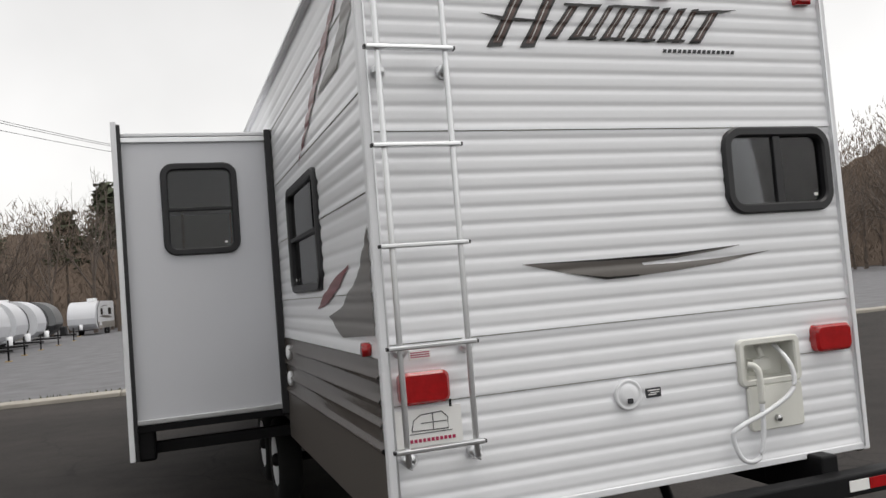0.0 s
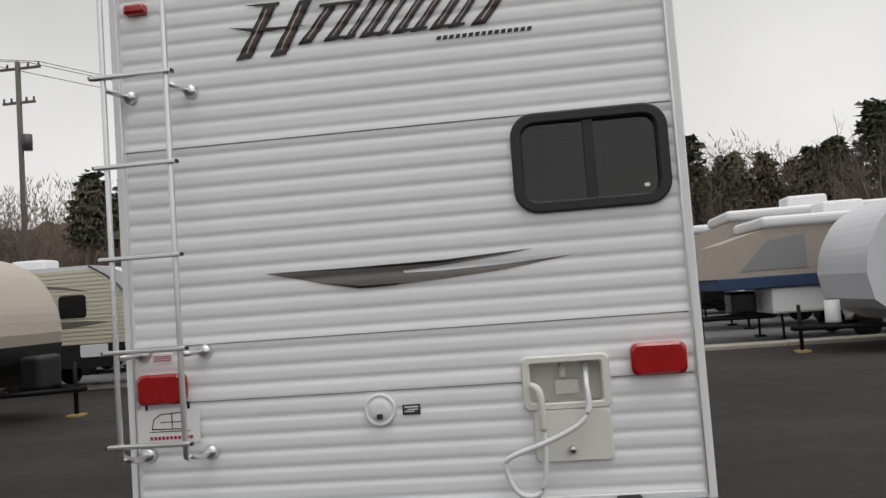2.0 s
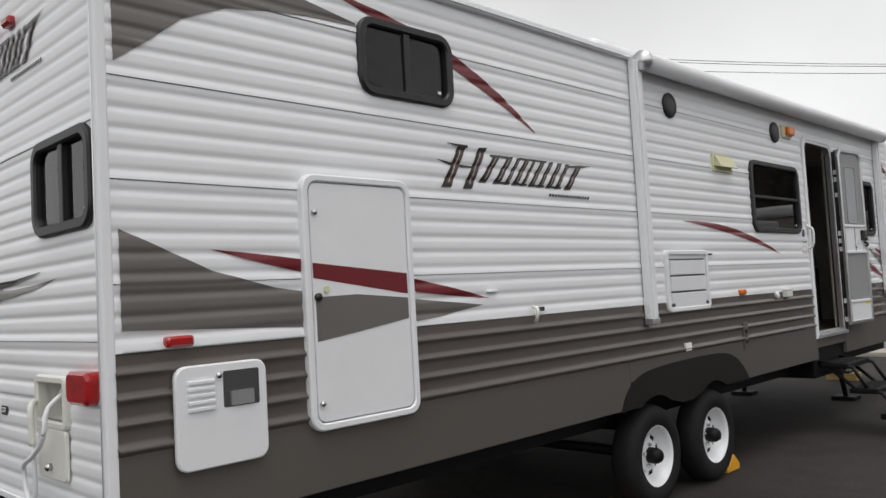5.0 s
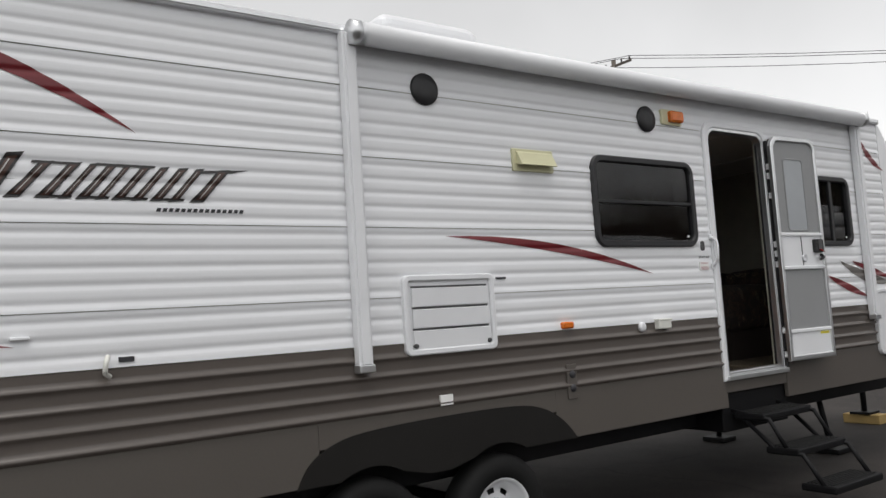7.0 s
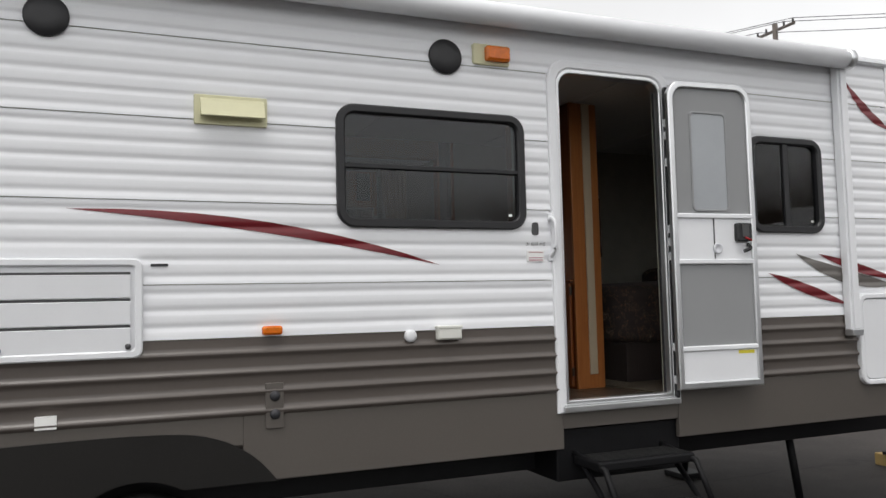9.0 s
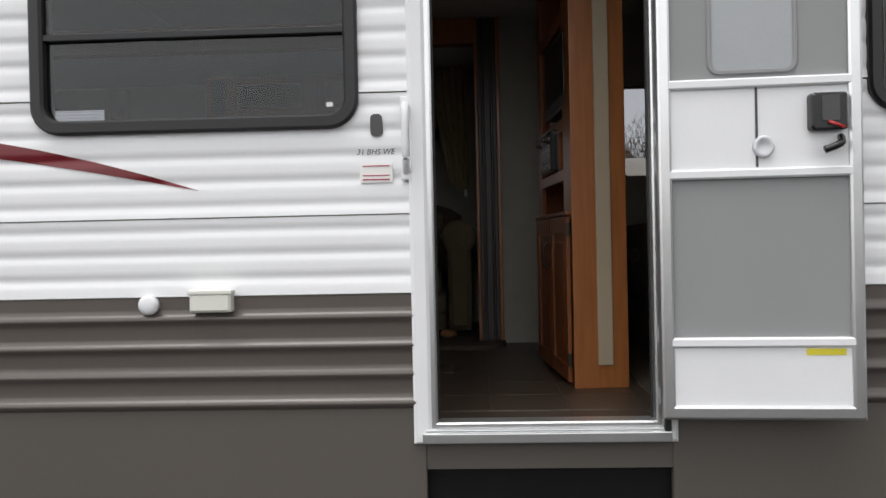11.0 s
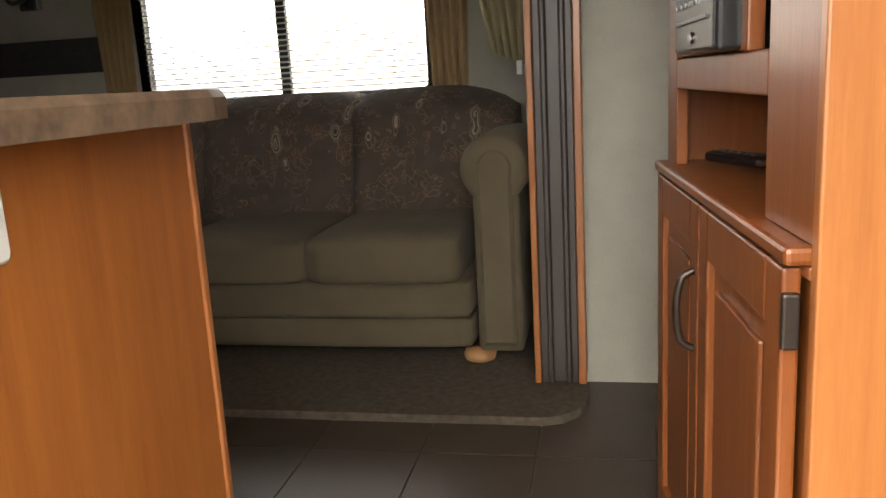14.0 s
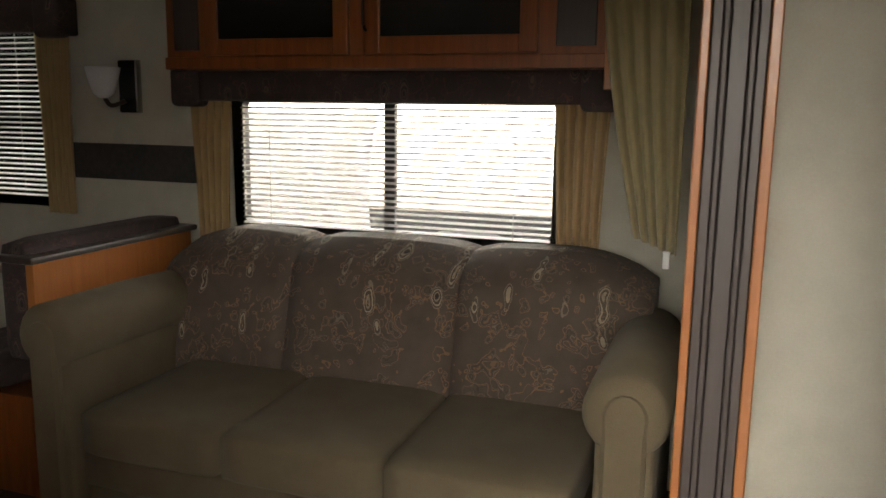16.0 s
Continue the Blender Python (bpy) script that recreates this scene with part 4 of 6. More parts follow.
boxes("sticker_print", [(1.2262, 1.2275, 6.955, 7.045, 1.838, 1.842), (1.2262, 1.2275, 6.955, 7.045, 1.852, 1.855), (1.2262, 1.2275, 6.955, 7.045, 1.884, 1.887)], REDINK, RV, 0)
tube("grab_handle", bend([(1.225, 7.10, 2.09), (1.275, 7.105, 2.06), (1.28, 7.105, 1.97), (1.27, 7.105, 1.9), (1.225, 7.10, 1.86)]), 0.013, TRIM, RV)
boxes("handle_foot", [(1.22, 1.235, 7.085, 7.12, 2.07, 2.115), (1.22, 1.235, 7.085, 7.12, 1.835, 1.88)], TRIM, RV, 0.004)
# awning
tube("awning_roll", [(1.325, 3.98, 3.235), (1.325, 9.45, 3.235)], 0.066, TRIM, RV, 20)
boxes("awning_rail", [(1.225, 1.26, 3.9, 9.5, 3.20, 3.27)], TRIM, RV, 0.004)
for y in (3.90, 9.45):
    boxes("awning_arm", [(1.228, 1.285, y - 0.045, y + 0.045, 1.335, 3.25), (1.285, 1.30, y - 0.03, y + 0.03, 1.36, 3.24)], TRIM, RV, 0.006)
    boxes("awning_foot", [(1.228, 1.30, y - 0.05, y + 0.05, 1.315, 1.36)], ALU, RV, 0.006)
    turned("roll_cap", [(0.07, -0.035), (0.07, 0.02), (0.04, 0.03)], lambda a, b, d, y=y: (1.325 + a, y + 0.02 + d, 3.235 + b), ALU, RV, 20)
hatch(9.52, 10.2, 0.97, 1.60, "front_hatch")


# entrance
def door_outline(u0, u1, v0, v1, r, n=7):
    top = [(u1 - r + r * math.cos(radians(90 * i / n)), v1 - r + r * math.sin(radians(90 * i / n))) for i in range(n + 1)]
    top += [(u0 + r + r * math.cos(radians(90 + 90 * i / n)), v1 - r + r * math.sin(radians(90 + 90 * i / n))) for i in range(n + 1)]
    return top + [(u0, v0), (u1, v0)]


df = new("door_frame")
attach(df, RV)
hoop("outer_frame", door_outline(7.11, 7.985, 0.95, 3.045, 0.13), door_outline(7.17, 7.935, 1.0, 2.99, 0.10), right_side, -0.02, 0.022, TRIM, df, 0.008)
hoop("inner_frame", door_outline(7.155, 7.95, 0.985, 3.0, 0.11), door_outline(7.19, 7.915, 1.02, 2.965, 0.085), right_side, -0.06, 0.012, ALU, df, 0.004)
boxes("threshold", [(1.13, 1.25, 7.15, 7.95, 0.985, 1.0), (1.235, 1.262, 7.14, 7.96, 0.955, 0.99)], ALU, df, 0.004)
boxes("door_seal", [(1.165, 1.185, 7.188, 7.196, 1.0, 2.95), (1.165, 1.185, 7.909, 7.917, 1.0, 2.95)], BLACKF, df, 0.002)
leafF = lambda u, v, d: (1.30 + d + 0.06 * (u - 7.955), 7.92 + 0.875 * (u - 7.955), v + 0.028 * (2.965 - v))
ld = new("open_door_leaf")
attach(ld, RV)
L0, L1 = 7.955, 8.665
hoop("leaf_frame", door_outline(L0, L1, 0.985, 2.965, 0.12), door_outline(L0 + 0.045, L1 - 0.045, 1.03, 2.92, 0.085), leafF, -0.02, 0.014, ALU, ld, 0.005)
slab("leaf_backing", door_outline(L0 + 0.012, L1 - 0.012, 0.995, 2.955, 0.11), leafF, -0.052, -0.024, BLACKF, ld)
slab("screen_upper", door_outline(L0 + 0.04, L1 - 0.04, 2.10, 2.925, 0.085), leafF, -0.01, -0.004, SCREEN, ld)
hoop("leaf_window_frame", rrect(8.135, 8.45, 2.115, 2.77, 0.04, 5), rrect(8.15, 8.435, 2.13, 2.755, 0.03, 5), leafF, -0.006, 0.004, SCREEN, ld, 0.002)
slab("leaf_window", rrect(8.148, 8.437, 2.128, 2.757, 0.03, 5), leafF, -0.006, -0.002, FROST, ld)
slab("middle_panel", [(L0 + 0.04, 1.80), (L1 - 0.04, 1.80), (L1 - 0.04, 2.075), (L0 + 0.04, 2.075)], leafF, -0.01, 0.0, TRIM, ld)
slab("screen_lower", [(L0 + 0.04, 1.255), (L1 - 0.04, 1.255), (L1 - 0.04, 1.78), (L0 + 0.04, 1.78)], leafF, -0.01, -0.004, SCREEN, ld)
slab("kick_panel", [(L0 + 0.04, 1.02), (L1 - 0.04, 1.02), (L1 - 0.04, 1.22), (L0 + 0.04, 1.22)], leafF, -0.01, 0.002, TRIM, ld)
for v in (2.085, 1.79, 1.238):
    slab("cross_bar", [(L0 + 0.03, v - 0.016), (L1 - 0.03, v - 0.016), (L1 - 0.03, v + 0.016), (L0 + 0.03, v + 0.016)], leafF, -0.012, 0.014, TRIM, ld, 0.006)
slab("panel_joint", [(8.30, 1.81), (8.308, 1.81), (8.308, 2.07), (8.30, 2.07)], leafF, 0.0, 0.004, GREYP, ld)
turned("pull_cup", [(0.036, 0.0), (0.036, 0.012), (0.028, 0.016), (0.02, 0.008)], lambda a, b, d: leafF(8.325 + a, 1.875 + b, d), CLEARP, ld, 24)
slab("latch_box", rrect(8.48, 8.605, 1.92, 2.04, 0.012, 4), leafF, 0.0, 0.035, BLACKP, ld, 0.006)
slab("latch_plate", rrect(8.515, 8.575, 1.95, 2.03, 0.004, 3), leafF, 0.035, 0.038, GREYP, ld)
tube("red_lever", [leafF(8.535, 1.945, 0.04), leafF(8.59, 1.925, 0.04)], 0.006, RED, ld, 6)
tube("latch_handle", bend([leafF(8.595, 1.90, 0.0), leafF(8.575, 1.875, 0.04), leafF(8.52, 1.855, 0.04)]), 0.012, BLACKP, ld)
slab("yellow_label", rrect(8.465, 8.60, 1.195, 1.216, 0.002, 2), leafF, 0.002, 0.004, YLABEL, ld)
for v in (1.30, 1.10, 1.86, 1.95, 2.03, 2.45, 2.62, 2.7):
    boxes("hinge", [(1.245, 1.29, 7.93, 7.965, v - 0.028, v + 0.028)], TRIM, ld, 0.004)
boxes("hinge_seal", [(1.225, 1.262, 7.936, 7.958, 0.99, 2.93)], BLACKF, ld, 0.004)
# fold-out steps
st = new("entry_steps")
attach(st, RV)
for x0, z in ((1.20, 0.70), (1.46, 0.46), (1.72, 0.22)):
    boxes("tread", [(x0, x0 + 0.27, 7.22, 7.88, z - 0.055, z)], STEEL, st, 0.012)
    boxes("tread_grip", [(x0 + 0.03 + 0.03 * i, x0 + 0.045 + 0.03 * i, 7.25, 7.85, z, z + 0.004) for i in range(7)], RUBBER, st, 0.001)
for y in (7.24, 7.86):
    tube("step_arm", [(1.1, y, 0.72), (1.5, y, 0.66), (1.62, y, 0.46)], 0.018, STEEL, st)
    tube("step_arm", [(1.25, y, 0.68), (1.55, y, 0.42), (1.75, y, 0.42), (1.9, y, 0.2)], 0.018, STEEL, st)
boxes("step_well", [(0.75, 1.18, 7.12, 8.0, 0.55, 0.85)], STEEL, st, 0.01)

# ---- slide-out ----
S = new("slide_out")
attach(S, RV)
SX = -2.27
W_SOFA = (5.44, 6.86, 1.86, 2.47)
W_DIN = (3.86, 4.50, 1.92, 2.78)
W_END = (-2.0, -1.48, 2.09, 2.74)
slide_rear = lambda u, v, d: (u, 2.75 - d, v)
slide_out_side = lambda u, v, d: (SX - d, u, v)


def holed(bm, F, u0, u1, v0, v1, holes, d0, d1):
    us = sorted({u0, u1, *[x for h in holes for x in h[:2]]})
    vs = sorted({v0, v1, *[x for h in holes for x in h[2:]]})
    for i in range(len(us) - 1):
        for j in range(len(vs) - 1):
            cu, cv = (us[i] + us[i + 1]) / 2, (vs[j] + vs[j + 1]) / 2
            if any(a < cu < b and c < cv < d for a, b, c, d in holes):
                continue
            p, q = F(us[i], vs[j], d0), F(us[i + 1], vs[j + 1], d1)
            add_box(bm, min(p[0], q[0]), max(p[0], q[0]), min(p[1], q[1]), max(p[1], q[1]), min(p[2], q[2]), max(p[2], q[2]))


bm = bmesh.new()
holed(bm, slide_rear, SX, -1.19, 0.95, 2.93, [inset(W_END)], -0.02, 0.0)
from_bm("end_wall", bm, SMOOTH, S)
bm = bmesh.new()
holed(bm, slide_out_side, 2.73, 7.42, 0.95, 2.93, [inset(W_SOFA), inset(W_DIN)], -0.02, 0.0)
from_bm("outer_wall", bm, WHITE, S)
boxes("end_wall", [(SX, -1.19, 7.40, 7.42, 0.95, 2.93)], SMOOTH, S, 0)
boxes("slide_roof", [(SX - 0.02, -1.2, 2.73, 7.44, 2.93, 2.955)], TRIM, S, 0.004)
boxes("slide_floor", [(SX, -1.2, 2.75, 7.42, 0.90, 0.95)], STEEL, S, 0.004)
boxes("slide_flange", [(SX - 0.03, SX + 0.005, 2.69, 2.74, 0.72, 3.03)], TRIM, S, 0.006)
boxes("slide_seal", [(SX + 0.005, SX + 0.03, 2.70, 2.75, 0.72, 3.01), (-1.27, -1.222, 2.71, 2.75, 0.92, 2.97)], BLACKF, S, 0.004)
boxes("slide_rim", [(SX, -1.22, 2.732, 2.748, 2.89, 2.925), (SX, -1.22, 2.732, 2.748, 0.955, 0.985)], ALU, S, 0.003)
boxes("slide_arm", [(-2.25, -1.0, 2.95, 3.01, 0.72, 0.80), (-2.25, -1.0, 6.9, 6.96, 0.72, 0.80)], STEEL, S, 0.005)
boxes("slide_gear", [(-2.25, -2.13, 2.78, 2.97, 0.70, 0.92)], STEEL, S, 0.02)
rv_window(S, slide_rear, *W_END, split="h", r=0.09)
rv_window(S, slide_out_side, *W_SOFA, split="v", r=0.06, label=False, glass=CLEARG)
rv_window(S, slide_out_side, *W_DIN, split="h", r=0.06, label=False, glass=CLEARG)
tube("rear_corner_light", [(-1.225, 0.16, 1.49), (-1.26, 0.16, 1.49)], 0.03, RED, RV, 10)
for o, m in (([(0.06, 1.55), (0.06, 2.0), (0.3, 1.8), (0.7, 1.66), (1.0, 1.62), (0.7, 1.52)], DECAL_GREY), (blade((0.45, 1.86), (1.3, 1.66), 0.03, -0.05), DECAL_RED), (blade((0.15, 3.1), (1.6, 2.5), 0.05, 0.0), DECAL_RED), ([(0.06, 2.9), (0.4, 2.75), (0.9, 2.75), (0.4, 2.86), (0.06, 3.05)], DECAL_GREY)):
    drape("side_decal", [o], left_side, side_depth, m, RV, 0.002 if m is DECAL_GREY else 0.0045)
for v in (1.36, 1.18):
    turned("water_inlet", [(0.05, 0.0), (0.05, 0.02), (0.03, 0.028)], lambda a, b, d, v=v: left_side(2.5 + a, v + b, d), TRIM, RV, 20)

# ---- interior shell ----
FZ = 0.98
tagged(boxes("floor", [(-1.18, 1.19, 0.1, 9.9, 0.90, FZ - 0.004)], TILE, None, 0), "dark brown vinyl floor", kind="structure")
bmc = bmesh.new()
add_box(bmc, -1.185, 1.185, 0.06, 9.92, 3.03, 3.07)
for i in range(8):
    add_box(bmc, -1.18, 1.18, 1.2 * i + 0.6, 1.2 * i + 0.62, 3.022, 3.03)
tagged(from_bm("ceiling", bmc, CEIL), "white panelled trailer ceiling", kind="structure")
strip_wall("wall_door_side", "x", 1.145, 1.195, 0.06, 9.92, 0.93, 3.03, [inset(W_BUNK), inset(W_KITCHEN), inset(W_BED), (7.19, 7.92, 0.93, 2.975)], WALLP, "beige linen wallpaper wall with the entrance opening")
strip_wall("wall_slide_side", "x", -1.195, -1.18, 0.06, 9.92, 0.93, 3.03, [inset(W_LEFT), inset(W_BEDL), (2.85, 7.335, 0.93, 2.88)], WALLP, "beige linen wallpaper wall round the slide-out")
tagged(boxes("wall_front", [(-1.18, 1.145, 9.9, 9.94, 0.93, 3.03)], WALLP, None, 0), "beige wallpaper front wall", kind="structure")
strip_wall("wall_rear", "y", 0.06, 0.1, -1.18, 1.145, 0.93, 3.03, [inset(W_REAR), BIN], WALLP, "beige wallpaper rear wall")
tagged(boxes("partition_wall", [(-1.18, 1.145, 2.55, 2.59, 0.93, 3.03)], WALLP, None, 0), "beige wallpaper bunk room partition", kind="structure")
strip_wall("slide_wall_outer", "x", -2.25, -2.235, 2.8, 7.39, 0.97, 2.9, [inset(W_SOFA, 0.05), inset(W_DIN, 0.05)], WALLP, "beige linen wallpaper behind the sofa")
tagged(boxes("slide_wall_end", [(-2.235, -1.2, 7.36, 7.395, 0.97, 2.9)], WALLP, None, 0), "beige wallpaper slide end wall", kind="structure")
strip_wall("slide_wall_back", "y", 2.78, 2.81, -2.235, -1.2, 0.97, 2.9, [inset(W_END, 0.05)], WALLP, "beige wallpaper slide end wall with window")
tagged(boxes("slide_ceiling", [(-2.25, -1.19, 2.78, 7.395, 2.885, 2.925)], CEIL, None, 0), "white slide-out ceiling", kind="structure")
cp = [(-2.232, 2.82), (-0.83, 2.82), (-0.83, 7.38), (-0.85, 7.43), (-0.90, 7.475), (-0.99, 7.5), (-1.10, 7.5), (-1.178, 7.35), (-2.232, 7.35)]
tagged(slab("slide_carpet", cp, lambda u, v, d: (u, v, d), 0.976, 1.004, CARPET, None, 0.008), "brown cut-pile carpet on the slide-out floor", kind="structure")
tagged(boxes("bedroom_carpet", [(-1.18, 1.14, 8.03, 9.9, 0.97, 0.992)], CARPET, None, 0.003), "brown bedroom carpet", kind="structure")
# upright trim beside the slide opening
jt = tagged(new("trim"), "cherry and dark brown upright slide-out moulding", kind="structure")
for y0, y1, x1, m in ((7.335, 7.355, -1.085, OAK), (7.355, 7.378, -1.098, DARKTRIM), (7.378, 7.392, -1.088, DARKTRIM), (7.392, 7.432, -1.105, DARKTRIM), (7.432, 7.446, -1.088, DARKTRIM), (7.446, 7.468, -1.098, DARKTRIM), (7.468, 7.492, -1.085, OAK)):
    boxes("moulding", [(-1.18, x1, y0, y1, 1.004, 3.02)], m, jt, 0.004)
boxes("moulding", [(-1.18, -1.085, 2.6, 7.335, 2.86, 3.02)], OAK, jt, 0.006)
# floor pieces
ft = bpy.data.objects["floor"]
bmt = bmesh.new()
add_box(bmt, 0.002, 0.30, 0.002, 0.30, -0.006, 0.0, 0.0012, 1)
tile_mesh = bpy.data.meshes.new("tile")
bmt.to_mesh(tile_mesh)
bmt.free()
tile_mesh.materials.append(TILE)

# ---- sofa ----
SO = thing("sofa", "olive three-seat sofa with a brown paisley back", "sofa", at=(-1.7, 6.3, 1.004))


def soft(name, x0, x1, y0, y1, z0, z1, m, parent, r=0.05, puff=0.0):
    bm = bmesh.new()
    add_box(bm, x0, x1, y0, y1, z0, z1)
    bmesh.ops.subdivide_edges(bm, edges=bm.edges[:], cuts=7, use_grid_fill=True)
    c, h = Vector(((x0 + x1) / 2, (y0 + y1) / 2, (z0 + z1) / 2)), Vector(((x1 - x0) / 2, (y1 - y0) / 2, (z1 - z0) / 2))
    for v in bm.verts:
        p = v.co - c
        q = Vector([max(-(h[i] - r), min(h[i] - r, p[i])) for i in range(3)])
        d = p - q
        p = q + d.normalized() * r if d.length > 1e-6 else p
        f = [1 - (p[i] / h[i]) ** 2 for i in range(3)]
        p += Vector((puff * f[1] * f[2] * (1 if p.x > 0 else -1) * abs(p.x) / h.x, 0, puff * f[0] * f[1] * (1 if p.z > 0 else -1) * abs(p.z) / h.z))
        v.co = c + p + Vector((0, 0, 0.003)) * noise.noise(v.co * 7)
    return from_bm(name, bm, m, parent, True)


soft("base", -2.15, -1.255, 5.50, 7.12, 1.05, 1.165, FABRIC, SO, 0.02)
soft("front_rail", -2.15, -1.235, 5.50, 7.12, 1.155, 1.30, FABRIC, SO, 0.03)
cs = (5.53, 6.04, 6.565, 7.095)
for a, b in zip(cs[:-1], cs[1:]):
    soft("seat_cushion", -1.85, -1.20, a + 0.003, b - 0.003, 1.285, 1.445, FABRIC, SO, 0.03, 0.010)
bs = [(5.36, 5.92), (5.92, 6.57), (6.57, 7.22)]
for k, (a, b) in enumerate(bs):
    bm = bmesh.new()
    add_box(bm, 0, 0.26, a + 0.002, b - 0.002, 1.37, 1.915)
    bmesh.ops.subdivide_edges(bm, edges=bm.edges[:], cuts=9, use_grid_fill=True)
    for v in bm.verts:
        t = (v.co.z - 1.37) / 0.545
        s = (v.co.y - a) / (b - a)
        e = 4 * s * (1 - s)
        x = v.co.x / 0.26
        top = 1.0 - 0.10 * max(0, (5.62 - v.co.y) / 0.26) ** 2 - 0.13 * max(0, (v.co.y - 6.92) / 0.30) ** 2
        z = 1.37 + (0.545 * t) * top
        xx = -2.16 + x * (0.40 - 0.14 * t) + 0.03 * x * e ** 0.5 * math.sin(math.pi * min(1, t * 1.1)) 
        if t > 0.8:
            k2 = (t - 0.8) / 0.2
            xx -= x * 0.13 * k2 ** 2
            z -= 0.03 * k2 * (1 - e ** 0.4)
        v.co = Vector((xx, v.co.y, z))
    from_bm("back_cushion", bm, PAISLEY, SO, True)
boxes("back_frame", [(-2.19, -2.0, 5.40, 7.18, 1.05, 1.80)], FABRIC, SO, 0.03, 3)
for y0, y1 in ((5.28, 5.50), (7.12, 7.31)):
    yc = (y0 + y1) / 2
    boxes("arm_panel", [(-2.10, -1.235, yc - 0.075, yc + 0.075, 1.05, 1.63)], FABRIC, SO, 0.02, 3, True)
    Fz = lambda a, b, d, yc=yc: (d, yc + a * 1.0, 1.655 + b - 0.05 * max(0, -d - 1.75))
    turned("arm_roll", [(0.06, -1.215), (0.095, -1.222), (0.11, -1.24), (0.112, -1.6), (0.11, -2.0), (0.07, -2.08)], Fz, FABRIC, SO, 24)
    arcp = [(yc + 0.06 * math.cos(radians(t)), 1.655 + 0.06 * math.sin(radians(t))) for t in range(0, 181, 20)]
    slab("arm_face", [(yc + 0.055, 1.08), (yc + 0.055, 1.6)] + arcp + [(yc - 0.055, 1.6), (yc - 0.055, 1.08)], lambda u, v, d: (d, u, v), -1.24, -1.207, FABRIC, SO, 0.012)
    for x in (-1.29, -2.05):
        turned("foot", [(0.03, 1.004), (0.05, 1.012), (0.056, 1.03), (0.045, 1.052)], lambda a, b, d, x=x, yc=yc: (x + a, yc - 0.08 * (1 if yc > 6 else -1) + b, d), FOOTW, SO, 18)

# ---- windows inside: blinds, curtains, valances ----
def blinds(name, y0, y1, z0, z1, pitch, label):
    b = thing(name, label, "blinds", at=(-2.225, (y0 + y1) / 2, z0))
    bm = bmesh.new()
    add_box(bm, -0.011, 0.011, -(y1 - y0) / 2, (y1 - y0) / 2, -0.001, 0.001)
    me = bpy.data.meshes.new("slat")
    bm.to_mesh(me)
    bm.free()
    me.materials.append(BLIND)
    z = z0 + 0.01
    while z < z1 - 0.02:
        s = new("slat", me)
        s.parent = b
        s.location = (0, 0, z - z0)
        s.rotation_euler = (0, radians(16), 0)
        z += pitch
    boxes("headrail", [(-2.24, -2.21, y0, y1, z1 - 0.025, z1)], BLIND, b, 0.002)
    for y in (y0 + 0.14, y1 - 0.14):
        tube("ladder_cord", [(-2.212, y, z0), (-2.212, y, z1)], 0.0012, BLIND, b, 4)
    return b


blinds("sofa_window_blinds", 5.49, 6.81, 1.90, 2.44, 0.024, "open white mini blinds over the sofa window")
blinds("dinette_window_blinds", 3.91, 4.45, 1.96, 2.74, 0.024, "open white mini blinds over the dinette window")


def curtain(label, y0, y1, z0, z1, m, tie=0.0, x=-2.19, amp=0.016, folds=5):
    verts, faces = [], []
    n, k = folds * 8, 14
    for j in range(k + 1):
        t = j / k
        w = 1 - tie * math.sin(math.pi * min(1, (1 - t) * 1.0) * 0.5) 
        for i in range(n + 1):
            s = i / n
            y = y0 + (y1 - y0) * (0.5 + (s - 0.5) * w)
            verts.append((x + amp * math.sin(2 * math.pi * folds * s + 0.6 * math.sin(3 * t)), y, z0 + (z1 - z0) * t))
    for j in range(k):
        faces += [(j * (n + 1) + i, j * (n + 1) + i + 1, (j + 1) * (n + 1) + i + 1, (j + 1) * (n + 1) + i) for i in range(n)]
    c = solid("curtain", verts, faces, m, None, True)
    md = c.modifiers.new("thickness", "SOLIDIFY")
    md.thickness = 0.003
    return tagged(c, label, "curtain", "gold curtains")


curtain("gold pleated curtain beside the sofa window", 5.27, 5.47, 1.75, 2.46, CURTAIN, 0.3)
curtain("gold pleated curtain beside the sofa window", 6.82, 7.02, 1.75, 2.46, CURTAIN, 0.25)
curtain("gold pleated curtain beside the dinette window", 4.46, 4.64, 1.90, 2.72, CURTAIN, 0.2)
# side curtain hanging at the slide end
verts, faces = [], []
for j in range(15):
    t = j / 14
    for i in range(41):
        f = i / 40
        left = 7.03 + 0.13 * (1 - t) ** 1.5
        verts.append((-1.76 + 0.016 * math.sin(2 * math.pi * 5 * f + t), left + (7.285 - left) * f, 1.97 + 0.90 * t + 0.05 * (1 - f) * (1 - t)))
for j in range(14):
    faces += [(j * 41 + i, j * 41 + i + 1, (j + 1) * 41 + i + 1, (j + 1) * 41 + i) for i in range(40)]
c = tagged(solid("curtain", verts, faces, CURTAIN2, None, True), "olive gold curtain gathered at the slide-out end", "curtain", "gold curtains")
c.modifiers.new("thickness", "SOLIDIFY").thickness = 0.003
tagged(boxes("curtain_clip", [(-1.72, -1.70, 7.25, 7.27, 1.94, 1.99)], TRIM, None, 0.003), "small white curtain clip on the wall", "clip")


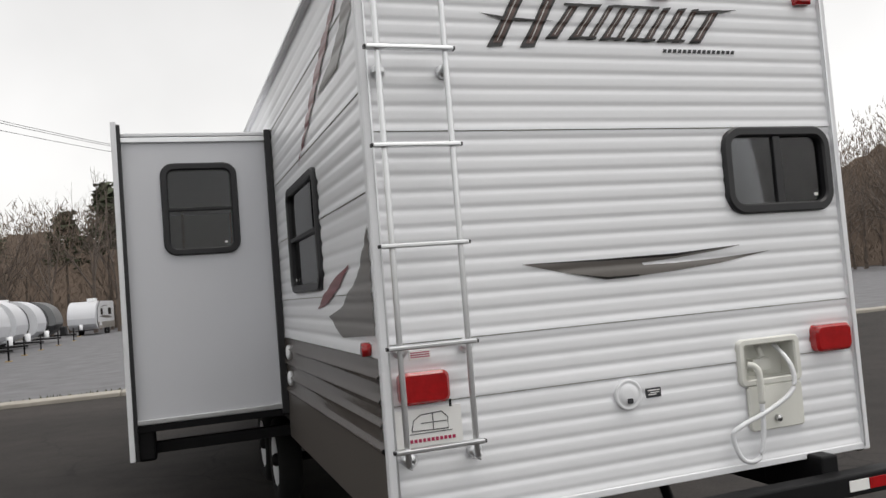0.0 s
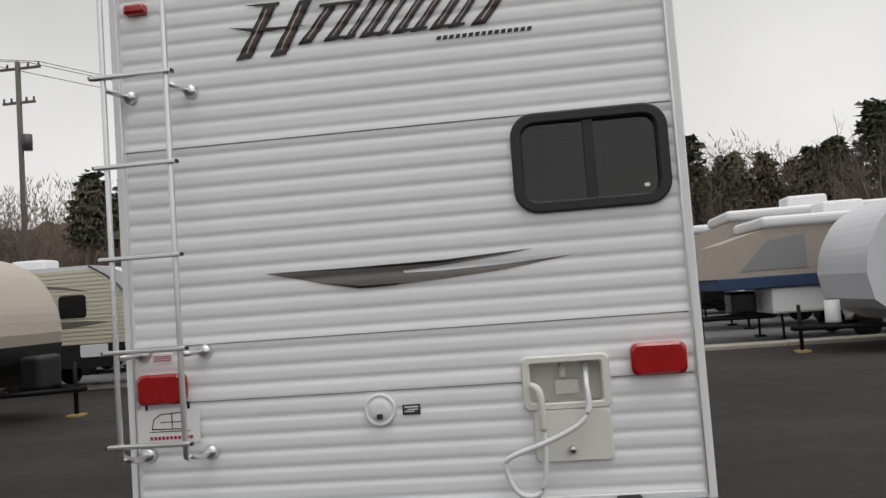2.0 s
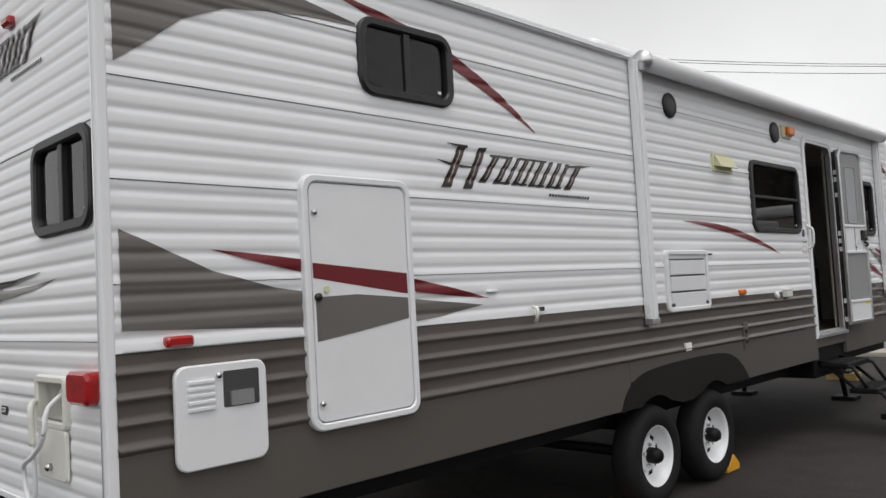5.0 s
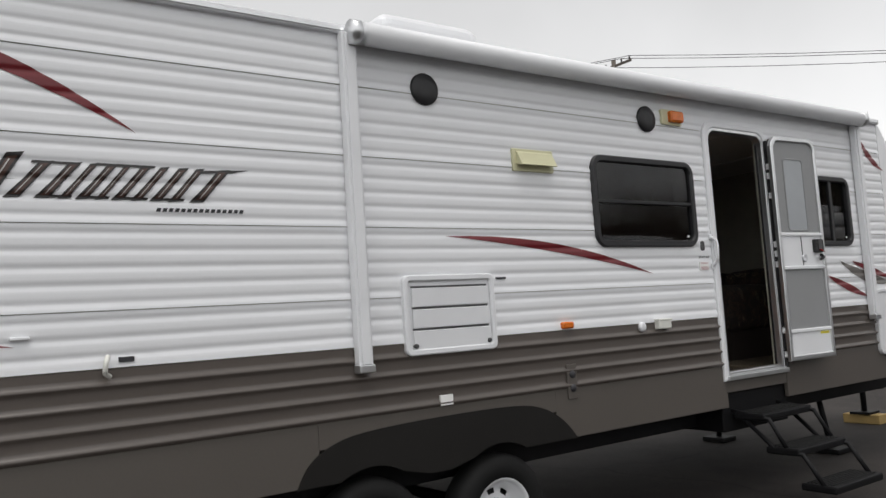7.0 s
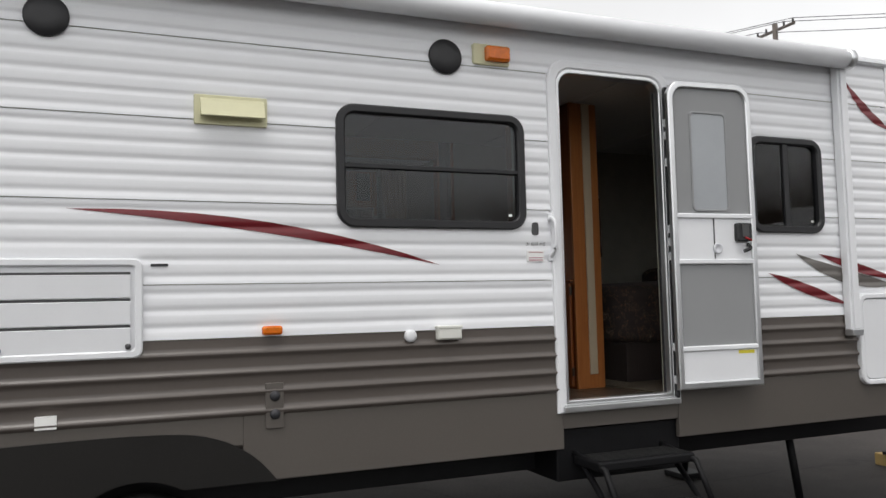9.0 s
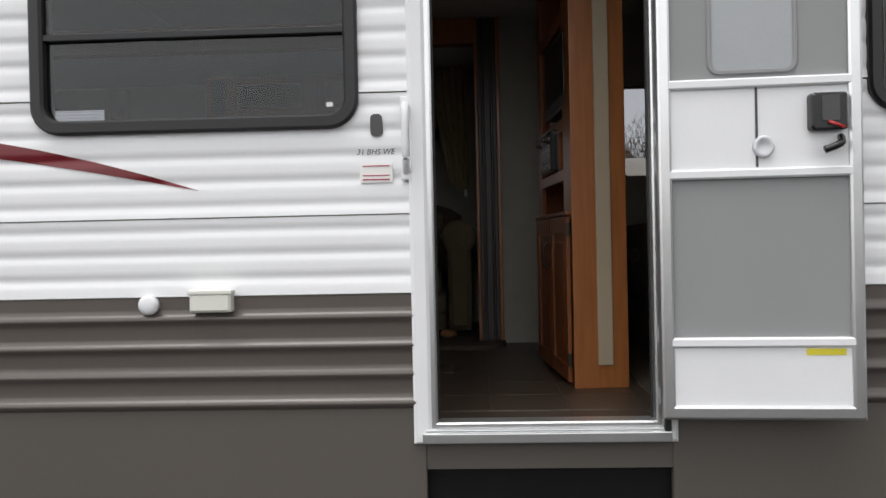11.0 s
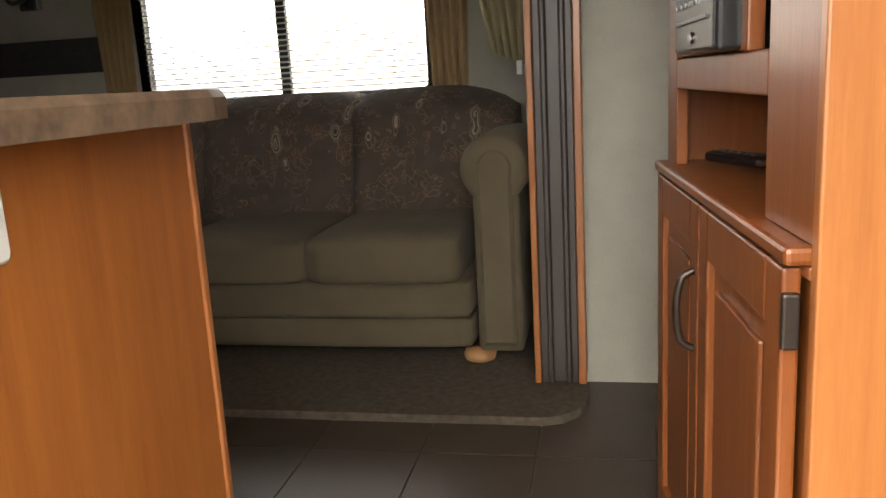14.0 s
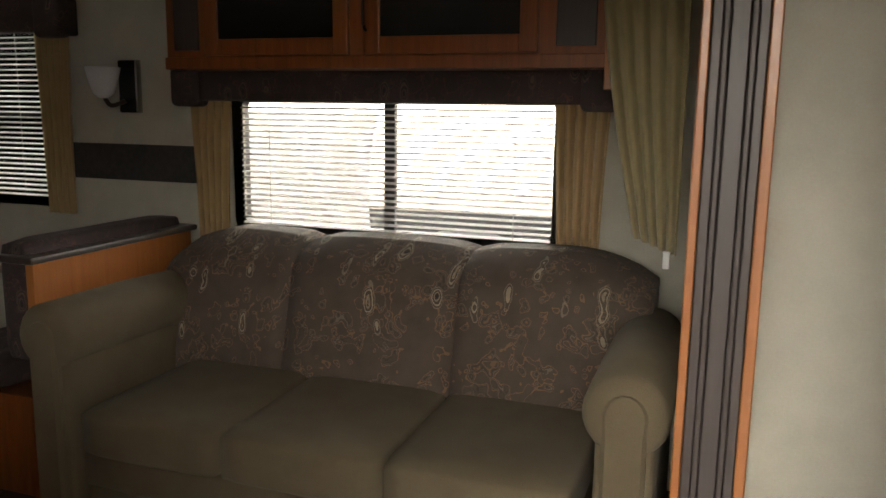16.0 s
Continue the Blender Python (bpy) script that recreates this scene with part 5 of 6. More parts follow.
def valance(y0, y1, z0, z1, label):
    v = thing("valance", label, "valance", "valances", at=(-2.14, (y0 + y1) / 2, z0))
    boxes("board", [(-2.16, -2.10, y0 + 0.09, y1 - 0.09, z0, z1)], VALANCE, v, 0.012, 3, True)
    for a in (y0, y1 - 0.14):
        boxes("swag", [(-2.175, -2.085, a, a + 0.14, z0 - 0.025, z1)], VALANCE, v, 0.025, 3, True)
        boxes("swag_return", [(-2.235, -2.1, a + 0.02, a + 0.12, z0 - 0.01, z1)], VALANCE, v, 0.01, 2, True)
    return v


valance(5.24, 7.06, 2.415, 2.55, "dark brown paisley valance over the sofa window")
valance(3.72, 4.68, 2.70, 2.85, "dark brown paisley valance over the dinette window")
# overhead cabinet
OH = thing("overhead_cabinet", "cherry overhead cabinet with dark door panels", "cabinet", at=(-2.1, 6.2, 2.54))
boxes("body", [(-2.23, -1.96, 5.34, 7.05, 2.53, 2.884)], CHERRY, OH, 0.004)
boxes("bottom_rail", [(-1.965, -1.945, 5.34, 7.05, 2.53, 2.575)], CHERRY, OH, 0.003)
for a, b in ((5.52, 6.12), (6.18, 6.80)):
    d = new("door")
    attach(d, OH)
    boxes("stile", [(-1.962, -1.942, a, a + 0.06, 2.58, 2.87), (-1.962, -1.942, b - 0.06, b, 2.58, 2.87)], CHERRY, d, 0.004)
    boxes("rail", [(-1.962, -1.942, a + 0.06, b - 0.06, 2.58, 2.64), (-1.962, -1.942, a + 0.06, b - 0.06, 2.82, 2.87)], CHERRY, d, 0.004)
    boxes("dark_panel", [(-1.962, -1.952, a + 0.055, b - 0.055, 2.635, 2.825)], BLACKP, d, 0)
for a, b in ((5.38, 5.49), (6.86, 6.99)):
    boxes("speaker_panel", [(-1.961, -1.95, a, b, 2.60, 2.86)], DARKTRIM, OH, 0.003)
tube("handle", bend([(-1.942, 6.19, 2.66), (-1.92, 6.19, 2.68), (-1.92, 6.19, 2.76), (-1.942, 6.19, 2.78)]), 0.006, BRONZE, OH)
boxes("end_trim", [(-1.96, -1.94, 7.02, 7.055, 2.46, 2.88)], OAK, OH, 0.004)
# wall decoration
tagged(boxes("wall_border", [(-2.235, -2.231, 4.575, 5.325, 2.062, 2.222)], BORDER, None, 0.001), "dark patterned wallpaper border panel", "wall decoration")
SC = thing("wall_sconce", "black wall sconce with a frosted glass shade", "wall lamp", at=(-2.235, 4.92, 2.36))
boxes("back_plate", [(-2.235, -2.215, 4.875, 4.975, 2.36, 2.585)], BLACKP, SC, 0.006)
boxes("chrome_edge", [(-2.232, -2.205, 4.973, 4.987, 2.36, 2.585)], CHROME, SC, 0.003)
tube("arm", bend([(-2.215, 4.91, 2.41), (-2.16, 4.88, 2.39), (-2.13, 4.87, 2.43)]), 0.01, BRONZE, SC)
turned("shade", [(0.02, 2.42), (0.045, 2.44), (0.06, 2.49), (0.075, 2.55), (0.071, 2.55), (0.055, 2.49)], lambda a, b, d: (-2.13 + a, 4.87 + b, d), CLEARP, SC, 24)
# dinette
DN = thing("dinette_bench", "cherry dinette bench with a dark padded back", "bench", at=(-1.8, 5.1, 1.004))
boxes("back_panel", [(-2.2, -1.35, 5.20, 5.235, 1.004, 1.86)], OAK, DN, 0.004)
boxes("top_cap", [(-2.23, -1.33, 5.08, 5.25, 1.86, 1.885)], DARKTRIM, DN, 0.008)
soft("padded_back", -2.2, -1.36, 5.06, 5.2, 1.5, 1.93, VALANCE, DN, 0.04)
soft("seat_pad", -2.2, -1.36, 4.65, 5.06, 1.38, 1.5, VALANCE, DN, 0.04)
boxes("seat_box", [(-2.2, -1.36, 4.68, 5.2, 1.004, 1.38)], CHERRY, DN, 0.004)
DT = thing("dinette_table", "dark laminate dinette table", "table", at=(-1.8, 4.3, 1.004))
boxes("top", [(-2.22, -1.3, 3.95, 4.62, 1.70, 1.735)], LAMINATE, DT, 0.008)
tube("leg", [(-1.7, 4.28, 1.0), (-1.7, 4.28, 1.71)], 0.035, CHROME, DT, 14)

# ---- kitchen peninsula ----
KP = thing("kitchen_peninsula", "cherry kitchen peninsula with speckled brown laminate counter", "cabinet", at=(0.7, 6.6, FZ))
# end panel's paler wood has the door's daylight painted in
boxes("end_panel", [(0.275, 1.14, 6.985, 7.01, FZ, 1.895)], PANEL_LIT, KP, 0.002)
boxes("panel_edge", [(0.261, 0.275, 6.984, 7.014, FZ, 1.895)], OAK, KP, 0.003)
boxes("body", [(0.29, 1.14, 5.0, 6.985, FZ, 1.895)], CHERRY, KP, 0.003)
ctop = [(1.143, 4.98), (1.143, 7.07), (0.30, 7.07), (0.245, 7.06), (0.215, 7.03), (0.21, 4.98)]
slab("countertop", ctop, lambda u, v, d: (u, v, d), 1.897, 1.935, LAMINATE, KP, 0.01)
sw2 = new("light_switch")
attach(sw2, KP)
fac = lambda u, v, d: (u, 7.01 + d, v)
slab("switch_plate", rrect(0.618, 0.728, 1.79, 1.885, 0.008, 3), fac, 0.0, 0.008, IVORY, sw2, 0.003)
for u in (0.653, 0.693):
    boxes("rocker", [(u - 0.006, u + 0.006, 7.018, 7.027, 1.825, 1.85)], IVORY, sw2, 0.002)
slab("notice_sticker", rrect(0.775, 0.835, 1.832, 1.887, 0.002, 2), fac, 0.0, 0.001, PAPER, KP, 0.0)
boxes("sticker_print", [(0.782, 0.828, 7.0112, 7.0118, z, z + 0.003) for z in (1.84, 1.852, 1.864, 1.876)], REDINK, KP, 0)

# ---- entertainment cabinet, turned slightly ----
EC = new("entertainment_cabinet")
tagged(EC, "cherry entertainment cabinet with stereo, open shelves and two lower doors", "cabinet")
EC.matrix_basis = pose(0.44, 7.745, FZ, 0, 0, 4.6)


def ec(name, rows, m, bevel=0.003, parent=EC):
    if name in ("stile", "rail", "shelf", "face_frame") and len(rows) > 1:
        for r in rows:
            ec(name, [r], m, bevel, parent)
        return None
    bm = bmesh.new()
    for r in rows:
        add_box(bm, *r, bevel=bevel)
    me = bpy.data.meshes.new(name)
    bm.to_mesh(me)
    bm.free()
    me.materials.append(m)
    o = new(name, me)
    o.parent = parent
    return o


W, D = -0.875, 0.235
# near side lighter than the far one: entrance light put into its colour
ec("side_panel", [(-0.02, 0.0, -0.002, D, 0, 2.04)], OAK)
ec("side_panel", [(W, W + 0.02, 0.0, D, 0, 2.04)], CHERRY)
ec("back_board", [(W + 0.02, -0.02, D - 0.012, D, 0, 2.04)], CHERRY, 0)
ec("lower_body", [(W + 0.02, -0.02, 0.008, D - 0.012, 0.0, 0.735)], CHERRY, 0)
ec("ledge", [(W - 0.004, -0.022, -0.026, D - 0.012, 0.75, 0.77)], CHERRY, 0.006)
ec("top_rail", [(W, -0.021, -0.003, 0.02, 0.735, 0.75)], CHERRY)
ec("face_frame", [(W, W + 0.095, 0.0, 0.022, 0.77, 2.04), (-0.19, -0.02, 0.0, 0.022, 0.77, 2.04), (-0.335, -0.285, 0.0, 0.022, 0.965, 1.14),
                  (W + 0.095, -0.19, 0.0, 0.022, 0.912, 0.965), (W + 0.095, -0.19, 0.0, 0.022, 1.14, 1.197), (W + 0.095, -0.19, 0.0, 0.022, 1.62, 1.68)], CHERRY)
ec("shelf", [(W + 0.02, -0.02, 0.022, D - 0.012, 0.945, 0.963), (W + 0.02, -0.02, 0.022, D - 0.012, 1.177, 1.195), (W + 0.02, -0.02, 0.022, D - 0.012, 1.655, 1.675)], OAK)
for x0, x1 in ((W + 0.012, -0.465), (-0.455, -0.042)):
    d = new("door")
    d.parent = EC
    ec("stile", [(x0, x0 + 0.06, -0.022, -0.002, 0.02, 0.745), (x1 - 0.06, x1, -0.022, -0.002, 0.02, 0.745)], CHERRY, 0.004, d)
    ec("rail", [(x0 + 0.06, x1 - 0.06, -0.022, -0.002, 0.02, 0.09), (x0 + 0.06, x1 - 0.06, -0.022, -0.002, 0.67, 0.745)], CHERRY, 0.004, d)
    ec("panel", [(x0 + 0.055, x1 - 0.055, -0.010, -0.004, 0.085, 0.675), (x0 + 0.095, x1 - 0.095, -0.017, -0.008, 0.125, 0.635)], CHERRY, 0.004, d)
    if x0 < -0.5:
        px = x1 - 0.02
        hp = tube("handle", bend([(px, -0.022, 0.635), (px, -0.043, 0.62), (px, -0.05, 0.57), (px, -0.043, 0.52), (px, -0.022, 0.505)]), 0.0065, BRONZE)
        hp.parent = d
for z in (0.12, 0.69):
    ec("hinge", [(-0.042, -0.03, -0.024, -0.006, z - 0.03, z + 0.03)], BRONZE, 0.003)
ec("beige_strip", [(0.0, 0.014, 0.10, 0.165, 0.10, 2.04)], BEIGE, 0.004)
# stereo, remote, television in the cabinet
SR = new("car_stereo")
tagged(SR, "black stereo with silver knobs and buttons in the cabinet", "stereo")
SR.matrix_basis = EC.matrix_basis @ pose(0.145, 0, 0.028)
ec("body", [(-0.742, -0.458, -0.03, 0.15, 0.94, 1.132)], BLACKP, 0.006, SR)
ec("faceplate", [(-0.738, -0.462, -0.035, -0.029, 0.945, 1.128)], BLACKP, 0.003, SR)
for x in (-0.708, -0.492):
    k = turned("knob", [(0.024, 0.0), (0.023, 0.006), (0.018, 0.008), (0.017, 0.024), (0.013, 0.027)], lambda a, b, d, x=x: (x + a, -0.035 - d, 1.092 + b), CHROME, None, 20)
    k.parent = SR
ec("display", [(-0.67, -0.53, -0.038, -0.034, 1.068, 1.112)], GREYP, 0.002, SR)
for i in range(7):
    for z in (1.007, 1.040):
        if i != 5 or z > 1.03:
            ec("button", [(-0.725 + 0.037 * i, -0.708 + 0.037 * i, -0.039, -0.034, z, z + 0.008)], CHROME, 0.002, SR)
ec("disc_slot", [(-0.715, -0.49, -0.0385, -0.034, 0.984, 0.990)], GREYP, 0.001, SR)
bd = turned("oval_badge", [(0.016, 0.0), (0.015, 0.003), (0.008, 0.004)], lambda a, b, d: (-0.60 + a * 1.4, -0.035 - d, 0.962 + b * 0.6), CHROME, None, 20)
bd.parent = SR
RM = new("remote_control")
tagged(RM, "dark remote control lying on the cabinet shelf", "remote control")
RM.matrix_basis = EC.matrix_basis @ pose(-0.74, 0.11, 0.77, 0, 0, 20)
ec("case", [(-0.09, 0.09, -0.024, 0.024, 0.0, 0.02)], BLACKP, 0.008, RM)
ec("end_cap", [(0.074, 0.0905, -0.0245, 0.0245, 0.004, 0.0165)], CHROME, 0.004, RM)
for i in range(6):
    for j in range(2):
        ec("button", [(-0.075 + 0.024 * i, -0.062 + 0.024 * i, -0.014 + 0.017 * j, -0.004 + 0.017 * j, 0.02, 0.0225)], GREYP, 0.001, RM)
TV = new("television")
tagged(TV, "dark grey flat television in the cabinet", "television")
TV.matrix_basis = EC.matrix_basis
ec("screen_case", [(-0.63, -0.10, 0.0, 0.08, 1.24, 1.60)], GREYP, 0.01, TV)
ec("screen", [(-0.60, -0.13, -0.003, 0.001, 1.30, 1.57)], BLACKP, 0.002, TV)
ec("stand", [(-0.48, -0.24, 0.03, 0.14, 1.195, 1.212), (-0.40, -0.32, 0.04, 0.09, 1.212, 1.25)], BLACKP, 0.004, TV)
BK = new("booklet")
tagged(BK, "white booklet standing beside the television", "booklet")
BK.matrix_basis = EC.matrix_basis @ pose(-0.69, 0.03, 1.195, 0, 4, 0)
ec("pages", [(-0.004, 0.004, 0.0, 0.14, 0.0, 0.21)], PAPER, 0.001, BK)

# floor register
RG = thing("floor_register", "brown metal floor heating register", "floor vent", at=(-0.14, 7.14, FZ))
boxes("register_frame", [(-0.26, -0.01, 7.08, 7.20, FZ, FZ + 0.004)], LAMINATE, RG, 0.001)
boxes("register_slot", [(-0.25 + 0.027 * i, -0.237 + 0.027 * i, 7.095, 7.185, FZ + 0.004, FZ + 0.006) for i in range(9)], BRONZE, RG, 0)
# bed glimpsed in the front bedroom
BD = thing("bed", "bed with a dark floral bedspread", "bed", at=(0, 9.1, 0.992))
boxes("bed_base", [(-1.1, 0.32, 8.24, 9.88, 0.992, 1.28)], DARKTRIM, BD, 0.005)
soft("mattress", -1.12, 0.35, 8.2, 9.88, 1.26, 1.72, BEDSPREAD, BD, 0.08, 0.03)
soft("pillow", -1.08, -0.42, 9.4, 9.86, 1.68, 1.88, BEDSPREAD, BD, 0.07, 0.03)
soft("pillow", -0.34, 0.32, 9.4, 9.86, 1.68, 1.88, BEDSPREAD, BD, 0.07, 0.03)


# ---- other campers on the lot ----
def camper(label, side_m, low_m, nose_m, length=6.5, h=3.0, stripe=DECAL_GREY, ribbed=False, dark_nose=False):
    """A parked travel trailer with its nose at the origin, body running to -x."""
    t = new("parked_trailer")
    tagged(t, label, "travel trailer", "parked trailers")
    z0, w = 0.55, 1.2
    low = [(-length, z0), (-0.9, z0), (-0.35, z0 + 0.25), (-0.12, 1.0)]
    up = [(p.x, p.y) for p in bend([(-0.02, 1.5, 0), (-0.12, 2.0, 0), (-0.45, 2.55, 0), (-1.0, h - 0.12, 0), (-1.6, h, 0)], 4)] + [(-length, h)]
    F = lambda u, v, d: (u, d, v)
    slab("nose_shell", low + up, F, -w + 0.03, w - 0.03, nose_m, t)
    for s in (1, -1):
        k = 0
        z = 1.12
        while z < h - 0.1:
            xr = -0.55 - 1.0 * ((z - 1.5) / 1.5) ** 2
            d0, d1 = sorted((s * (w - 0.02), s * (w + 0.012)))
            slab("siding_course", [(-length, z), (xr, z), (xr - 0.03, z + 0.085), (-length, z + 0.085)], F, d0, d1, side_m, t)
            z += 0.1
            k += 1
        for i in range(6 if ribbed else 0):
            zz = z0 + 0.02 + 0.095 * i
            d0, d1 = sorted((s * (w - 0.02), s * (w + 0.014)))
            slab("siding_course", [(-length, zz), (-0.8, zz), (-0.78, zz + 0.075), (-length, zz + 0.075)], F, d0, d1, low_m, t)
        d0, d1 = sorted((s * (w - 0.02), s * (w + 0.004)))
        slab("lower_panel", [(-length, z0), (-0.95, z0), (-0.6, 1.0), (-0.57, 1.11), (-length, 1.11)], F, d0, d1, low_m, t)
        G = lambda u, v, d, s=s: (u, s * (w + d), v)
        for a, b, c, e in ((-2.4, -1.7, 1.75, 2.3), (-5.4, -4.3, 1.75, 2.35)):
            slab("window", rrect(a, b, c, e, 0.08, 4), G, 0.0, 0.03, BLACKP, t, 0.01)
        slab("storage_door", rrect(-1.9, -1.2, 0.8, 1.1, 0.05, 4), G, 0.0, 0.02, TRIM, t, 0.005)
        slab("stripe", blade((-5.8, 1.45), (-1.1, 1.62), 0.03, -0.02), G, 0.013, 0.018, stripe, t)
        slab("stripe", blade((-4.2, 2.5), (-1.6, 2.35), 0.06, 0.03), G, 0.013, 0.018, stripe, t)
        for x in (-3.6, -4.4):
            turned("tyre", [(0.17, -0.17), (0.3, -0.17), (0.33, -0.12), (0.33, -0.03), (0.3, 0.0), (0.18, 0.0)], lambda a, b, d, x=x: G(x + a, 0.335 + b, d), RUBBER, t, 24)
            turned("rim", [(0.18, -0.03), (0.17, -0.01), (0.12, -0.03), (0.05, 0.0), (0.02, 0.005)], lambda a, b, d, x=x: G(x + a, 0.335 + b, d), TRIM, t, 20)
        slab("wheel_arch", [(-4.85, 0.55), (-4.7, 0.74), (-4.4, 0.8), (-3.6, 0.8), (-3.3, 0.74), (-3.15, 0.55)], G, -0.05, 0.012, BLACKF, t)
        tube("nose_trim", bend([G(-0.9, 0.6, 0.012), G(-0.58, 1.05, 0.014), G(-0.5, 1.5, 0.014), G(-0.62, 2.1, 0.014), G(-1.0, 2.6, 0.014), G(-1.6, h - 0.02, 0.014)]), 0.022, BLACKF if nose_m is not WHITE else TRIM, t, 6)
        tube("hitch_beam", [(-0.6, s * 0.8, 0.5), (1.0, s * 0.05, 0.48)], 0.05, STEEL, t, 6)
    if dark_nose:
        lower = [(-1.3, z0 - 0.01), (-0.9, z0 - 0.012), (-0.33, z0 + 0.24), (-0.10, 1.0), (-0.04, 1.3), (-0.35, 1.22), (-0.75, 1.3), (-1.0, 1.12)]
        slab("nose_lower_cap", lower, F, -w + 0.02, w - 0.02, BLACKF, t)
        for s in (1, -1):
            G = lambda u, v, d, s=s: (u, s * (w + d), v)
            slab("dark_sweep", blade((-0.75, 1.2), (-3.6, 2.35), 0.10, 0.06), G, 0.013, 0.02, BLACKF, t)
            slab("dark_sweep", blade((-0.6, 1.2), (-1.7, 2.75), -0.12, -0.16), G, 0.013, 0.02, BLACKF, t)
        boxes("bottle_cover", [(0.02, 0.42, -0.36, 0.36, 0.52, 1.12)], BLACKF, t, 0.07, 3)
    boxes("roof_unit", [(-4.2, -3.3, -0.35, 0.35, h, h + 0.3)], TRIM, t, 0.07, 3)
    tube("tongue_jack", [(0.85, 0, 0.03), (0.85, 0, 0.95)], 0.04, STEEL, t, 8)
    boxes("jack_foot", [(0.72, 0.98, -0.13, 0.13, 0.0, 0.05)], TIMBER, t, 0.01)
    if not dark_nose:
        tube("gas_bottle", [(0.2, 0.0, 0.55), (0.2, 0.0, 0.6), (0.2, 0.0, 1.0)], 0.15, TRIM, t, 14)
    return t


kinds = [camper("white trailer with grey swooshes and a tan ribbed lower band", WHITE, BEIGEGREY, SMOOTH, ribbed=True),
         camper("tan trailer with a dark lower band and nose", TANFIB, BLACKF, TANFIB, dark_nose=True),
         camper("cream ribbed trailer with a black lower nose", CREAMSIDE, BLACKF, SMOOTH),
         camper("silver grey ribbed trailer", SILVERSIDE, BLACKF, SILVERSIDE, dark_nose=True)]
kinds[0].matrix_basis = pose(6.6, 13.3, 0, 0, 0, 182)
kinds[1].matrix_basis = pose(-8.4, 9.9, 0, 0, 0, 2)
kinds[2].matrix_basis = pose(-8.4, 15.9, 0, 0, 0, 0)
kinds[3].matrix_basis = pose(-9.6, 20.8, 0.01, 0, 0, -4)
for k, x, y, a in ((1, -7.4, 4.9, 3), (3, -9.6, 25.4, -4), (3, -9.6, 30.5, -5), (1, -9.4, 36, -4), (0, -9.6, 41.5, -6), (2, -9.6, 47, -5), (0, -9.4, 53, -5), (3, -9.2, 60, -5),
                   (0, -2, 74, -100), (0, 4, 76, -95), (1, 9.5, 75, -92), (0, 15, 77, -90), (2, 21, 76, -88), (0, 27, 77, -88), (0, 33, 76, -86), (0, -9, 73, -100), (0, 1, 71, -97), (0, 6.8, 71, -94)):
    copy_thing(kinds[k], pose(x, y, 0.0, 0, 0, a))


def popup(label):
    """A pop-up tent camper with its tongue at the origin, running to +x."""
    t = new("popup_camper")
    tagged(t, label, "tent camper", "tent campers")
    boxes("box", [(1.3, 4.6, -1.0, 1.0, 0.55, 1.05)], TRIM, t, 0.05, 3)
    boxes("skirt", [(0.3, 5.6, -1.06, 1.06, 1.05, 1.28)], BLUECANVAS, t, 0.02)
    F = lambda u, v, d: (u, d, v)
    slab("canvas", [(0.25, 1.28), (0.45, 1.95), (1.3, 2.2), (4.6, 2.2), (5.5, 1.95), (5.65, 1.28)], F, -1.0, 1.0, TANCANVAS, t, 0.02)
    boxes("roof", [(1.2, 4.7, -1.08, 1.08, 2.2, 2.42)], TRIM, t, 0.08, 3)
    boxes("roof_unit", [(2.6, 3.4, -0.35, 0.35, 2.42, 2.68)], TRIM, t, 0.06, 3)
    for s in (-1, 1):
        G = lambda u, v, d, s=s: (u, s * (1.0 + d), v)
        slab("screen_window", [(0.75, 1.4), (2.0, 1.4), (2.0, 2.05), (1.3, 1.95)], G, 0.0, 0.01, SCREEN, t)
        slab("screen_window", rrect(2.6, 3.6, 1.4, 2.1, 0.05, 3), G, 0.0, 0.01, BLACKP, t)
        turned("tyre", [(0.12, -0.15), (0.26, -0.15), (0.27, -0.03), (0.25, 0.0), (0.12, 0.0)], lambda a, b, d: G(3.0 + a, 0.27 + b, d), RUBBER, t, 20)
        tube("hitch_beam", [(1.4, s * 0.6, 0.5), (0.0, s * 0.04, 0.48)], 0.045, STEEL, t, 6)
        for x in (1.5, 4.4):
            tube("stabiliser", [(x, s * 0.8, 0.55), (x, s * 0.85, 0.03)], 0.025, STEEL, t, 6)
            boxes("pad", [(x - 0.1, x + 0.1, s * 0.85 - 0.1, s * 0.85 + 0.1, 0.0, 0.04)], STEEL, t, 0.005)
    boxes("gas_cover", [(0.7, 1.2, -0.3, 0.3, 0.55, 1.0)], BLACKP, t, 0.06, 3)
    tube("tongue_jack", [(0.15, 0, 0.03), (0.15, 0, 0.9)], 0.035, STEEL, t, 8)
    return t


pu = popup("tan canvas pop-up camper with a blue skirt and white roof")
pu.matrix_basis = pose(4.4, 16.9, 0.012, 0, 0, 0) @ Matrix.Diagonal((1.2, 1.2, 1.2, 1))
for x, y in ((4.6, 22.2), (4.5, 27.6), (4.6, 33), (4.8, 39), (5.0, 45)):
    copy_thing(pu, pose(x, y, 0.012, 0, 0, -2) @ Matrix.Diagonal((1.2, 1.2, 1.2, 1)))


